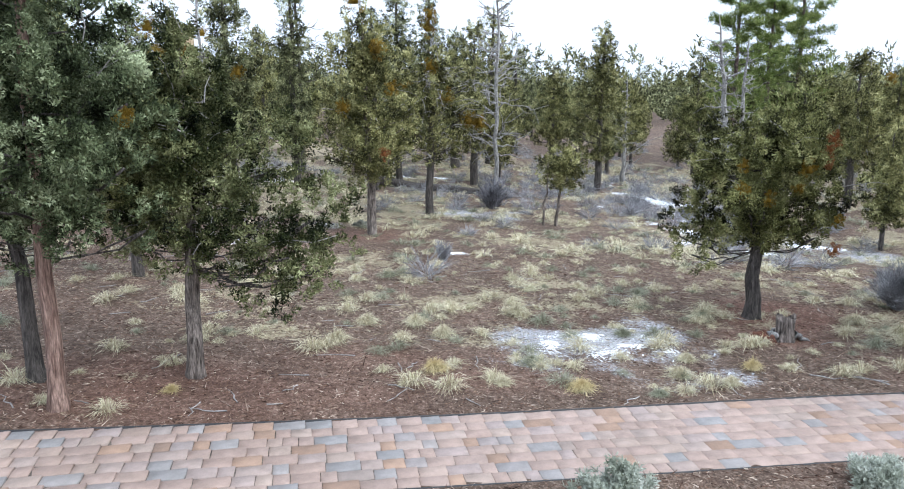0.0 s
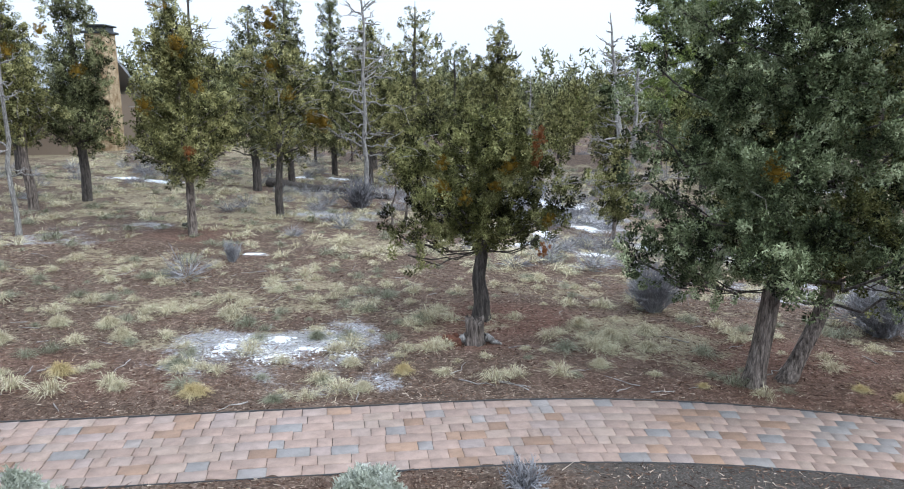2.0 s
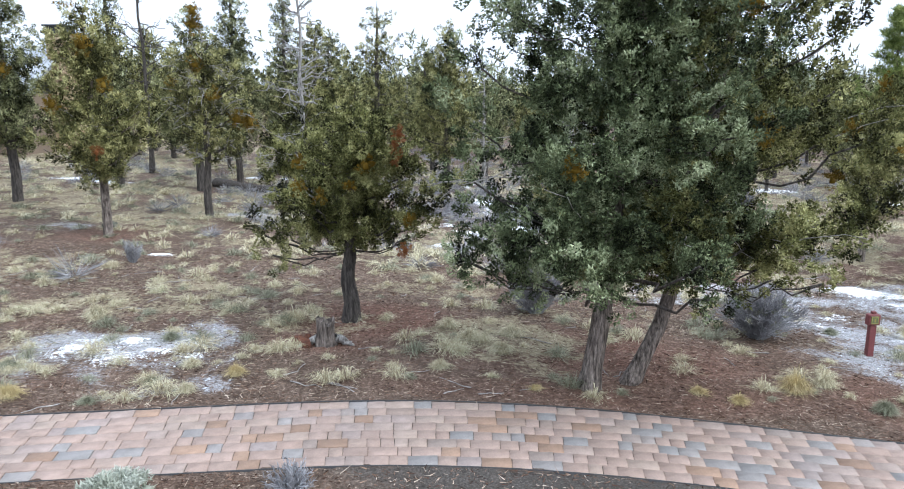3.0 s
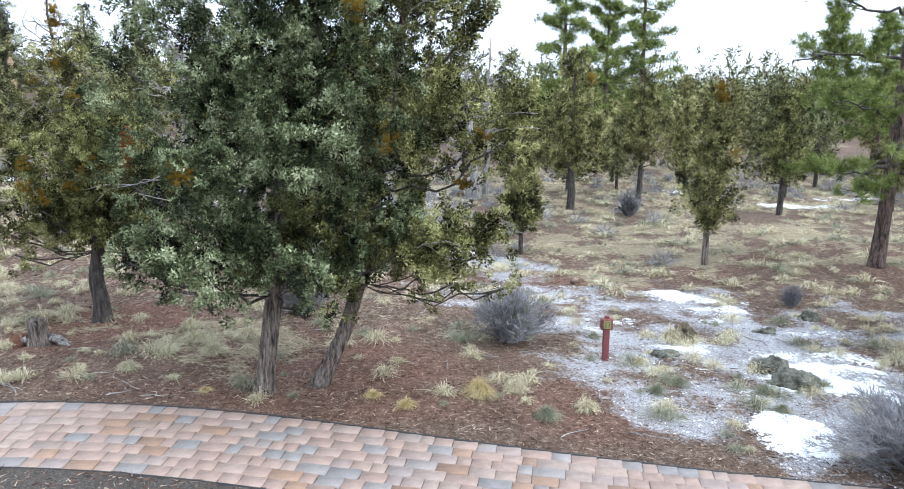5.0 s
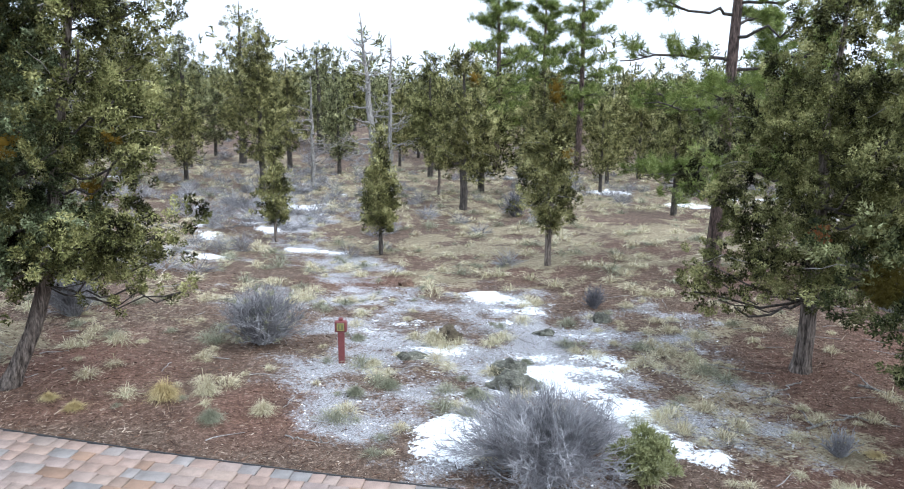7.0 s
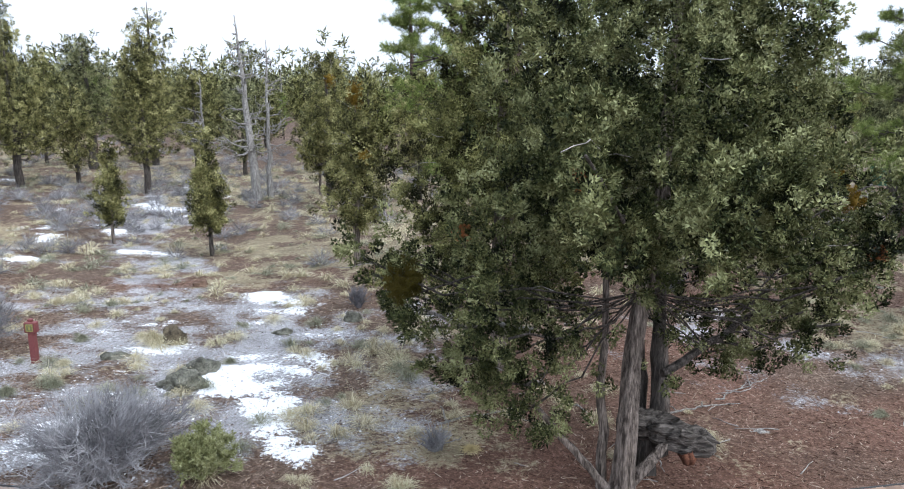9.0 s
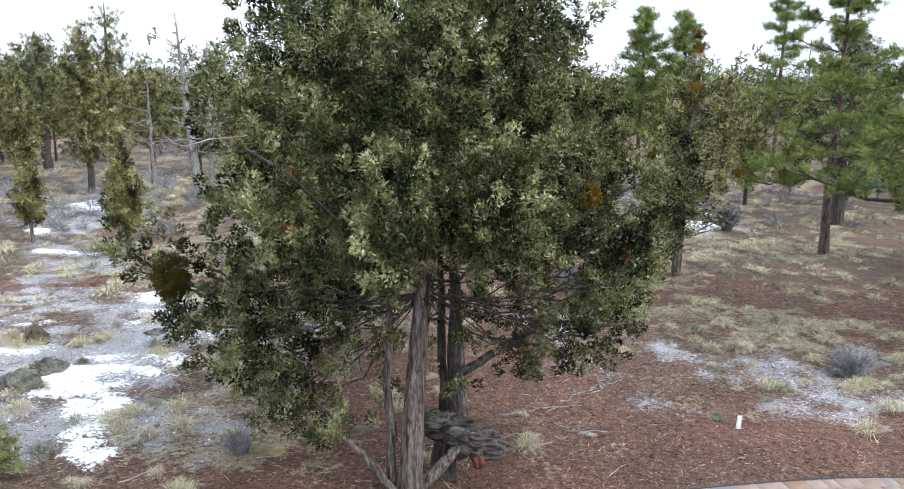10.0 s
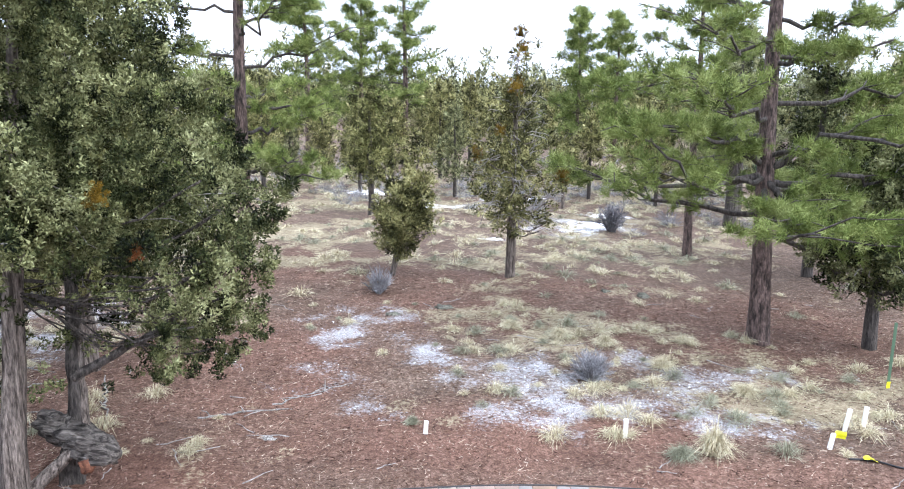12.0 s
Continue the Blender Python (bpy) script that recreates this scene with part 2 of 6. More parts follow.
PINE = [(0.31, (0.042, 0.059, 0.015)), (0.44, (0.126, 0.164, 0.042)), (0.56, (0.221, 0.267, 0.081)), (0.70, (0.370, 0.414, 0.168))]
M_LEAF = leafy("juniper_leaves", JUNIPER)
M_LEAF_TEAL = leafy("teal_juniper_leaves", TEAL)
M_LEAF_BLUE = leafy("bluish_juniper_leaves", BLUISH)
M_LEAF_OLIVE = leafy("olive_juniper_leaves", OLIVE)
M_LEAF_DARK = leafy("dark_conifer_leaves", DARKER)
M_LEAF_PINE = leafy("pine_needles", PINE)
M_MISTLETOE = leafy("mistletoe", [(0.3, (0.055, 0.036, 0.006)), (0.48, (0.17, 0.105, 0.014)), (0.7, (0.33, 0.22, 0.04))], 0.3)
M_RUST = leafy("dead_foliage", [(0.2, (0.12, 0.04, 0.015)), (0.5, (0.25, 0.095, 0.035)), (0.8, (0.34, 0.17, 0.075))], 0.2)
M_MOSS = leafy("dark_mistletoe", [(0.2, (0.03, 0.028, 0.008)), (0.5, (0.085, 0.07, 0.014)), (0.8, (0.14, 0.11, 0.03))], 0.2)
M_STRAW = leafy("dry_grass", [(0.20, (0.24, 0.195, 0.115)), (0.42, (0.52, 0.455, 0.30)), (0.60, (0.72, 0.66, 0.49)), (0.80, (0.46, 0.46, 0.28))], 0.2, single=0.45)
M_GOLD = leafy("golden_grass", [(0.2, (0.36, 0.27, 0.12)), (0.5, (0.58, 0.47, 0.25)), (0.8, (0.68, 0.60, 0.40))], 0.25)
M_GREYGRASS = leafy("grey_green_grass", [(0.2, (0.12, 0.125, 0.08)), (0.5, (0.27, 0.27, 0.19)), (0.8, (0.46, 0.45, 0.34))], 0.2, single=0.4)
M_SAGE = leafy("grey_sage_twigs", [(0.28, (0.10, 0.097, 0.102)), (0.5, (0.26, 0.255, 0.268)), (0.72, (0.47, 0.465, 0.48))], 0.05)
M_SAGE_GREEN = leafy("pale_sage_leaves", [(0.25, (0.24, 0.26, 0.19)), (0.5, (0.42, 0.44, 0.37)), (0.75, (0.60, 0.61, 0.56))], 0.15)
M_SAGE_YELLOW = leafy("yellow_green_sage", [(0.25, (0.14, 0.15, 0.06)), (0.5, (0.30, 0.31, 0.15)), (0.75, (0.44, 0.45, 0.28))], 0.15, single=0.35)
M_SAGE_DARK = leafy("dark_sage_twigs", [(0.28, (0.06, 0.06, 0.066)), (0.5, (0.17, 0.165, 0.18)), (0.72, (0.32, 0.31, 0.33))], 0.05)
M_LITTER = leafy("bark_litter", [(0.15, (0.035, 0.020, 0.015)), (0.42, (0.12, 0.066, 0.046)), (0.62, (0.24, 0.15, 0.105)), (0.85, (0.50, 0.41, 0.33))], 0.0, 0.8, single=0.75)
M_FROST = leafy("frosty_stones", [(0.2, (0.20, 0.20, 0.21)), (0.45, (0.36, 0.36, 0.38)), (0.65, (0.62, 0.64, 0.68)), (0.85, (0.88, 0.9, 0.94))], 0.0, 0.7, single=0.6)
M_ROCK = grainy("lichen_rock", (0.06, 0.058, 0.046), (0.23, 0.225, 0.18), 6, relief=0.8, depth=0.03, fine=45)
M_ROCK_UMBER = grainy("umber_rock", (0.055, 0.042, 0.028), (0.22, 0.18, 0.12), 7, relief=0.8, depth=0.03, fine=40)
M_ROCK_BROWN = grainy("brown_rock_face", (0.10, 0.06, 0.042), (0.25, 0.16, 0.115), 7, relief=0.8, depth=0.03, fine=40)


# ---------------------------------------------------------------- mesh helpers
def mesh_of(name, verts, faces, mat=None, soft=False):
    """A mesh from arrays of corners and of triangles or quads."""
    verts, faces = np.asarray(verts, np.float32), np.asarray(faces, np.int32)
    me = bpy.data.meshes.new(name)
    k = faces.shape[1]
    me.vertices.add(len(verts))
    me.vertices.foreach_set("co", verts.ravel())
    me.loops.add(faces.size)
    me.loops.foreach_set("vertex_index", faces.ravel())
    me.polygons.add(len(faces))
    me.polygons.foreach_set("loop_start", np.arange(0, faces.size, k, dtype=np.int32))
    me.polygons.foreach_set("loop_total", np.full(len(faces), k, np.int32))
    if soft:
        me.polygons.foreach_set("use_smooth", np.ones(len(faces), bool))
    me.update(calc_edges=True)
    if mat:
        me.materials.append(mat)
    return me


def join(pieces):
    """One pair of arrays out of several (verts, faces)."""
    vs, fs, at = [], [], 0
    for v, f in pieces:
        vs.append(v)
        fs.append(f + at)
        at += len(v)
    return np.concatenate(vs), np.concatenate(fs)


def piece(name, arrays, mat, parent=None, label="", soft=False):
    """A mesh object out of arrays, under its thing."""
    ob = new(name, mesh_of(name, *arrays, mat, soft))
    if parent:
        ob.parent = parent
    return tagged(ob, label)


def part(name, bm, material, parent, label="", soft=False):
    me = bpy.data.meshes.new(name)
    if soft:
        for f in bm.faces:
            f.smooth = True
    bm.to_mesh(me)
    bm.free()
    me.materials.append(material)
    ob = new(name, me)
    ob.parent = parent
    return tagged(ob, label)


def thing(name, x, y, label, category, z=None, turn=0.0, group="", kind=""):
    ob = new(name)
    ob.matrix_world = pose(x, y, float(height(x, y)) if z is None else z, 0, 0, turn)
    return tagged(ob, label, category, group, kind)


def tube(points, radii, sides=8, ridge=0.0, lobes=5, seed=0, cap=True):
    """A tapering limb along points, with fluted sides, as quads."""
    p, r = np.asarray(points, float), np.asarray(radii, float)
    d = np.gradient(p, axis=0)
    d /= np.linalg.norm(d, axis=1)[:, None] + 1e-9
    ref = np.where(np.abs(d[:, 2:3]) > 0.9, [[1.0, 0, 0]], [[0, 0, 1.0]])
    a = np.cross(d, ref)
    a /= np.linalg.norm(a, axis=1)[:, None] + 1e-9
    for i in range(1, len(a)):
        a[i] = a[i - 1] - d[i] * (a[i - 1] @ d[i])
        a[i] /= np.linalg.norm(a[i]) + 1e-9
    b = np.cross(d, a)
    w = np.linspace(0, 2 * np.pi, sides, endpoint=False)
    flute = 1 + ridge * np.sin(lobes * w[None] + seed + 0.8 * np.arange(len(p))[:, None] / 3) + 0.5 * ridge * np.sin((lobes + 4) * w[None] + 2 * seed)
    v = p[:, None] + (r[:, None] * flute)[..., None] * (np.cos(w)[None, :, None] * a[:, None] + np.sin(w)[None, :, None] * b[:, None])
    i = np.arange(len(p) - 1)[:, None] * sides
    j = np.arange(sides)[None]
    f = np.stack([i + j, i + (j + 1) % sides, i + sides + (j + 1) % sides, i + sides + j], -1).reshape(-1, 4)
    v = v.reshape(-1, 3)
    if cap:
        end = (len(p) - 1) * sides
        tip = np.arange(sides)
        f = np.concatenate([f, np.stack([end + tip, end + (tip + 1) % sides, np.full(sides, len(v)), np.full(sides, len(v))], -1)])
        v = np.concatenate([v, p[-1:] + d[-1:] * r[-1] * 0.4])
        f = f[:, :4]
    return v, f


def quads_to_tris(arrays):
    v, f = arrays
    t = np.concatenate([f[:, [0, 1, 2]], f[:, [0, 2, 3]]])
    return v, t[(t[:, 0] != t[:, 2]) & (t[:, 1] != t[:, 2])]


def bent(start, end, n, sag, gen, wobble=0.05):
    """Points from start to end that bow and wander like a branch."""
    s = np.linspace(0, 1, n)[:, None]
    start, end = np.asarray(start, float), np.asarray(end, float)
    size = np.linalg.norm(end - start)
    p = start + (end - start) * s
    p[:, 2] += (sag * size * np.sin(np.pi * s))[:, 0]
    w = gen.normal(0, wobble * size, (n, 3)) * np.sin(np.pi * s)
    return p + w


def blades(starts, ways, length, width, gen, fold=0.0):
    """Slim triangles from each start along its way."""
    n = len(starts)
    ways = ways / (np.linalg.norm(ways, axis=1)[:, None] + 1e-9)
    side = np.cross(ways, gen.normal(size=(n, 3)))
    side /= np.linalg.norm(side, axis=1)[:, None] + 1e-9
    length = np.broadcast_to(length, n)[:, None]
    width = np.broadcast_to(width, n)[:, None]
    v = np.stack([starts - side * width / 2, starts + side * width / 2, starts + ways * length], 1).reshape(-1, 3)
    return v, np.arange(3 * n).reshape(-1, 3)


def spray(gen, twigs, leaves, size, length, width, spread=1.0):
    """A tuft of scale-leaved twigs that fans out round +z."""
    starts, ways = [], []
    for _ in range(twigs):
        d = np.array([gen.normal(0, spread * 0.6), gen.normal(0, spread * 0.6), 1.0])
        d /= np.linalg.norm(d)
        for s in np.linspace(0.15, 1.0, leaves):
            starts.append(d * size * s + gen.normal(0, size * 0.05, 3))
            ways.append(d + gen.normal(0, 0.55, 3))
    return blades(np.array(starts), np.array(ways), length * gen.uniform(0.7, 1.3, len(starts)), width, gen)


def scatter(template, places, ways, scales, gen):
    """Copies of a template, its +z turned along each way, as one pair of arrays."""
    v, f = template
    n = len(places)
    z = ways / (np.linalg.norm(ways, axis=1)[:, None] + 1e-9)
    x = np.cross(z, gen.normal(size=(n, 3)))
    x /= np.linalg.norm(x, axis=1)[:, None] + 1e-9
    y = np.cross(z, x)
    m = np.stack([x, y, z], 1) * np.asarray(scales).reshape(-1, 1, 1)
    out = np.einsum("vk,nkj->nvj", v, m) + places[:, None]
    faces = (f[None] + (np.arange(n) * len(v))[:, None, None]).reshape(-1, 3)
    return out.reshape(-1, 3), faces


def scatter_mixed(templates, places, ways, scales, gen):
    pick = gen.integers(0, len(templates), len(places))
    return join([scatter(t, places[pick == i], ways[pick == i], scales[pick == i], gen) for i, t in enumerate(templates) if (pick == i).any()])


def lump(size, seed, detail=3, rough=0.25, flat=0.0):
    """A rounded, uneven stone or lump as a bmesh, its foot at z = 0."""
    bm = bmesh.new()
    bmesh.ops.create_icosphere(bm, subdivisions=detail, radius=1.0)
    for v in bm.verts:
        d = v.co.normalized()
        k = 1 + rough * (noise.noise(d * 1.3 + Vector((seed, 0, 0))) + 0.5 * noise.noise(d * 3.1 + Vector((0, seed, 0))) + 0.22 * noise.noise(d * 8 + Vector((0, 0, seed))))
        v.co = Vector((d.x * k * size[0] / 2, d.y * k * size[1] / 2, max(d.z * k, -0.35) * size[2] / 1.35))
        v.co.z += 0.35 * size[2] / 1.35 - flat
    return bm


def box(bm, x0, y0, z0, x1, y1, z1, bevel=0.0):
    made = bmesh.ops.create_cube(bm, size=1.0, matrix=Matrix.Translation(((x0 + x1) / 2, (y0 + y1) / 2, (z0 + z1) / 2)) @ Matrix.Diagonal((x1 - x0, y1 - y0, z1 - z0, 1)))
    if bevel:
        edges = {e for v in made["verts"] for e in v.link_edges}
        bmesh.ops.bevel(bm, geom=list(edges), offset=bevel, segments=2, affect="EDGES", profile=0.5)
    return bm


# ---------------------------------------------------------------- ground
# patches: x, y, half length, half width, turn, strength
SNOW = [(16.4, 11.8, 1.8, 2.2, 0, 0.30), (17.4, 10.1, 1.2, 2.0, 0, 0.42), (16.0, 9.0, 1.0, 1.3, 0, 0.40), (9.6, 24.0, 2.0, 6.0, 0, 0.42), (8.9, 16.8, 1.6, 0.8, 0, 0.25), (4.4, 8.7, 1.0, 0.5, 0, 0.26), (17.43, 9.47, 0.85, 0.85, -20, 1.7), (17.38, 10.39, 0.75, 0.34, 10, 1.0), (17.78, 8.67, 0.8, 0.5, -45, 1.4), (18.12, 7.93, 0.6, 0.42, -50, 1.1), (18.42, 7.2, 0.5, 0.30, -45, 1.1),
        (16.65, 13.77, 0.8, 0.49, -20, 1.15), (15.23, 12.05, 0.55, 0.36, 15, 0.95), (15.92, 7.63, 0.55, 0.43, 20, 1.05), (15.77, 6.89, 0.4, 0.43, 90, 1.0), (14.55, 11.43, 0.5, 0.31, 0, 0.7),
        (10.54, 24.45, 0.9, 1.11, 60, 1.0), (12.2, 18.43, 1.0, 0.43, 10, 0.8), (10.15, 16.84, 0.7, 0.37, 0, 0.9), (4.75, 8.79, 0.25, 0.13, 0, 1.0), (4.38, 9.1, 0.25, 0.15, 0, 0.7), (5.16, 8.67, 0.3, 0.15, 0, 0.7),
        (8.83, 16.71, 0.55, 0.34, 0, 1.0), (9.76, 16.71, 0.45, 0.31, 0, 0.9), (9.76, 25.06, 0.5, 1.6, 20, 0.95), (8.98, 29.24, 0.6, 1.6, 0, 0.9), (30.49, 23.34, 1.3, 1.35, 0, 1.05), (31.56, 25.55, 1.0, 0.74, 0, 0.9), (27.16, 20.4, 0.7, 0.31, 0, 0.8),
        (25.21, 27.4, 1.8, 0.86, 5, 1.0), (22.27, 31.08, 1.6, 0.86, 0, 0.9), (28.14, 29.85, 1.6, 0.74, 0, 0.95), (19.34, 35.99, 2.0, 0.74, 0, 0.9), (-4.12, 26.17, 2.0, 0.74, 0, 0.9), (1.25, 29.85, 1.6, 0.61, 0, 0.8), (2.52, 14.62, 0.3, 0.18, 0, 0.8)]
FROST = [(19.0, 8.6, 1.1, 1.8, 0, 0.42), (27.0, 10.2, 3.8, 1.9, -14, 0.36), (16.3, 9.8, 2.5, 3.5, 0, 0.9), (15.2, 12.8, 2.4, 2.6, 0, 0.72), (18.9, 11.2, 1.4, 2.4, 0, 0.40), (12.5, 13.5, 1.2, 2.0, 0, 0.42), (4.28, 8.67, 1.6, 1.2, 0, 0.78), (5.07, 7.87, 1.2, 0.74, 0, 0.5), (15.92, 9.71, 2.2, 2.46, -25, 0.8), (15.72, 7.26, 1.2, 1.11, 0, 0.75), (16.21, 12.91, 2.0, 1.72, 0, 0.75), (18.17, 7.75, 0.9, 1.23, -30, 0.75), (12.59, 17.57, 1.4, 3.19, 25, 0.7),
         (-1.88, 16.1, 1.3, 2.3, -15, 0.5), (26.2, 10.7, 2.8, 1.7, -12, 0.30), (27.65, 9.47, 2.2, 1.0, -12, 0.31), (29.21, 8.48, 1.9, 0.8, -10, 0.30), (24.52, 12.17, 1.4, 1.0, 0, 0.30), (10.44, 23.1, 1.4, 4.91, 10, 0.65), (9.37, 16.84, 1.6, 0.86, 0, 0.6), (3.5, 20.64, 1.8, 0.98, 0, 0.6), (30.09, 23.1, 2.2, 1.96, 0, 0.6)]
DUFF = [(-0.7, 6.77, 2.6, 1.11, 0, 0.75), (1.74, 7.75, 2.4, 0.74, 0, 0.5), (7.31, 10.33, 1.2, 1.11, 0, 1.0), (6.73, 9.1, 0.8, 0.61, 0, 0.7), (10.64, 8.98, 2.2, 1.47, 0, 0.75), (10.64, 7.63, 3.0, 0.55, 0, 0.6), (13.67, 7.75, 1.1, 0.98, 0, 0.75), (21.6, 9.34, 2.2, 2.33, 0, 0.7), (21.98, 6.77, 3.0, 1.11, 0, 1.0), 
        (18.36, 16.96, 5.0, 2.09, 0, 0.35), (23.25, 15.73, 3.0, 1.96, 0, 0.5), (26.18, 7.99, 4.0, 1.23, 0, 0.8), (27.16, 13.89, 4.5, 2.46, 0, 0.55), (31.07, 12.05, 3.2, 2.7, 0, 0.65), (0.57, 16.59, 1.5, 1.23, 0, 0.5), (14.45, 15.12, 2.0, 1.23, 0, 0.6), (29.61, 6.77, 4, 0.98, 0, 0.8), (23.25, 10.2, 1.8, 2.46, 0, 0.8)]
STRAW = [(19.5, 8.3, 1.3, 1.9, 0, 1.0), (24.6, 7.7, 2.6, 0.8, 0, 0.06), (30.5, 9.9, 2.6, 1.6, -15, 0.85), (28.4, 11.9, 2.8, 1.3, -15, 0.95), (28.0, 15.5, 4.0, 2.0, 0, 0.5), (18.0, 18.5, 6.5, 4.5, 0, 0.62), (19.2, 9.2, 1.3, 2.6, 0, 0.55), (23.5, 8.2, 1.6, 1.0, 0, 0.12), (6.0, 11.0, 6.0, 2.5, 0, 0.5), (16.5, 26.0, 7.0, 5.0, 0, 0.5), (4.19, 12.41, 8.0, 3.68, 0, 0.42), (0.28, 10.2, 3.0, 1.47, 0, 0.45), (1.74, 9.22, 3.0, 0.86, 0, 0.5), (9.07, 9.3, 1.3, 1.7, 20, 0.9), (8.1, 12.66, 1.8, 0.98, 0, 0.6), (-1.19, 21.87, 4.5, 5.53, 0, 0.55), (5.16, 17.57, 6, 3.68, 0, 0.38), (13.96, 29.85, 8, 4.91, 0, 0.5), (20.32, 12.05, 1.8, 2.46, 0, 0.5), (21.78, 16.34, 3.0, 0.98, 0, 0.62),
         (28.14, 11.8, 2.0, 0.98, -15, 0.55), (30.09, 10.2, 1.2, 0.74, -20, 0.5), (29.61, 19.41, 4.0, 3.07, 0, 0.55), (27.65, 37.22, 20, 14.74, 0, 0.55), (-9.5, 37.22, 15, 17.19, 0, 0.6), (8.1, 37.22, 12, 9.82, 0, 0.5)]


def coverage(x, y, patches):
    out = np.zeros(np.shape(x))
    for a, b, l, w, turn, k in patches:
        c, s = np.cos(radians(turn)), np.sin(radians(turn))
        u, v = ((x - a) * c + (y - b) * s) / l, (-(x - a) * s + (y - b) * c) / w
        out = np.maximum(out, k * (1 - smooth(0.45, 1.35, np.hypot(u, v))))
    return out


def ragged(x, y, seed):
    x, y = 0.8 * np.asarray(x, float) + 0.6 * np.asarray(y, float), 0.8 * np.asarray(y, float) - 0.6 * np.asarray(x, float)
    return (vnoise(x, y, 0.9, seed) + 0.7 * vnoise(x, y, 0.37, seed + 1) + 0.45 * vnoise(x, y, 0.16, seed + 2)) / 2.15 - 0.5


def snow_at(x, y):
    return np.clip(coverage(x, y, SNOW) * 0.66 + 2.0 * ragged(x, y, 11) * (coverage(x, y, SNOW) > 0.03) - 0.05, 0, 1) * (across(x, y) < -0.02)


def frost_at(x, y):
    return np.clip(coverage(x, y, FROST) + 1.9 * ragged(x, y, 21) * (coverage(x, y, FROST) > 0.02), 0, 1)


def bumps(x, y):
    """Small bumps of the open ground, which vanish at the path."""
    near = smooth(0.0, 0.5, -across(x, y)) + smooth(PATH_WIDTH, PATH_WIDTH + 0.4, across(x, y))
    b = 0.10 * (vnoise(x, y, 1.7, 5) - 0.5) + 0.05 * (vnoise(x, y, 0.5, 6) - 0.5) + 0.025 * (vnoise(x, y, 0.17, 7) - 0.5)
    return near * b * smooth(150, 25, y)


def surface(x, y):
    """The ground's true height, with bumps, lying snow and the sunk bed of the path."""
    x, y = np.asarray(x, float), np.asarray(y, float)
    d = across(x, y)
    on_path = (d > 0.03) & (d < PATH_WIDTH - 0.03)
    return height(x, y) + bumps(x, y) + 0.03 * smooth(0.3, 0.7, snow_at(x, y)) - 0.07 * on_path


def graded(fine0, fine1, step, outer, growth):
    a = list(np.arange(fine0, fine1, step))
    s = step
    while a[-1] < outer:
        s *= growth
        a.append(a[-1] + s)
    return a


def build_ground():
    right = graded(-9, 36, 0.1, 1500, 1.22)
    left = [2 * -9 - v for v in graded(-9, -8.9, 0.1, 1450, 1.22)[1:]]
    xs = np.array(sorted(left) + right)
    far = graded(4.0, 16.5, 0.085, 28, 1.03)
    far = far + [far[-1] + v for v in graded(0.3, 0.5, 0.3, 1500, 1.12)]
    near = [4.0 - v for v in graded(0.1, 0.2, 0.1, 1200, 1.25)]
    ys = np.array(sorted(near) + far)
    x, y = [a.ravel() for a in np.meshgrid(xs, ys)]
    v = np.stack([x, y, surface(x, y)], 1)
    i = (np.arange(len(ys) - 1)[:, None] * len(xs) + np.arange(len(xs) - 1)[None]).ravel()
    f = np.stack([i, i + 1, i + 1 + len(xs), i + len(xs)], 1)
    ob = new("ground", mesh_of("ground", v, f, M_GROUND, True))
    straw = np.clip(0.62 * coverage(x, y, STRAW) + 0.18 * smooth(12, 19, y) + 1.5 * ragged(x, y, 31) * (y < 70), 0, 1) * (across(x, y) < -0.25)
    duff = np.clip(coverage(x, y, DUFF) + 0.7 * ragged(x, y, 41), 0, 1)
    bed = smooth(6.6, 8.6, x + 3 * ragged(x, y, 51)) * smooth(16, 12, x) * smooth(PATH_WIDTH + 1.6, PATH_WIDTH + 0.7, across(x, y) + 2.5 * ragged(x, y, 52)) * (across(x, y) > PATH_WIDTH) * 0.85
    for key, data in (("snow", snow_at(x, y)), ("frost", frost_at(x, y)), ("straw", straw), ("duff", duff), ("bed", bed)):
        a = ob.data.attributes.new(key, "FLOAT", "POINT")
        a.data.foreach_set("value", data.astype(np.float32))
    tagged(ob, "brown needle-strewn ground with dry grass, frost and melting snow", "ground", kind="structure")
    return ob


build_ground()


def on(x, y):
    """The lowest ground under a small footprint, so that nothing hangs over it."""
    return float(min(surface(x + a, y + b) for a in (-0.08, 0, 0.08) for b in (-0.08, 0, 0.08)))


# ---------------------------------------------------------------- trees
g0 = np.random.default_rng(3)


def leaf_blades(starts, ways, facing, reach, thin):
    """Pointed blades from each start along its way, lying with their faces turned as given."""
    ways = ways / (np.linalg.norm(ways, axis=1)[:, None] + 1e-9)
    flat = np.cross(ways, facing)
    flat *= thin / 2 / (np.linalg.norm(flat, axis=1)[:, None] + 1e-9)
    v = np.stack([starts - flat, starts + flat, starts + ways * reach], 1)
    return v.reshape(-1, 3), np.arange(3 * len(starts)).reshape(-1, 3)


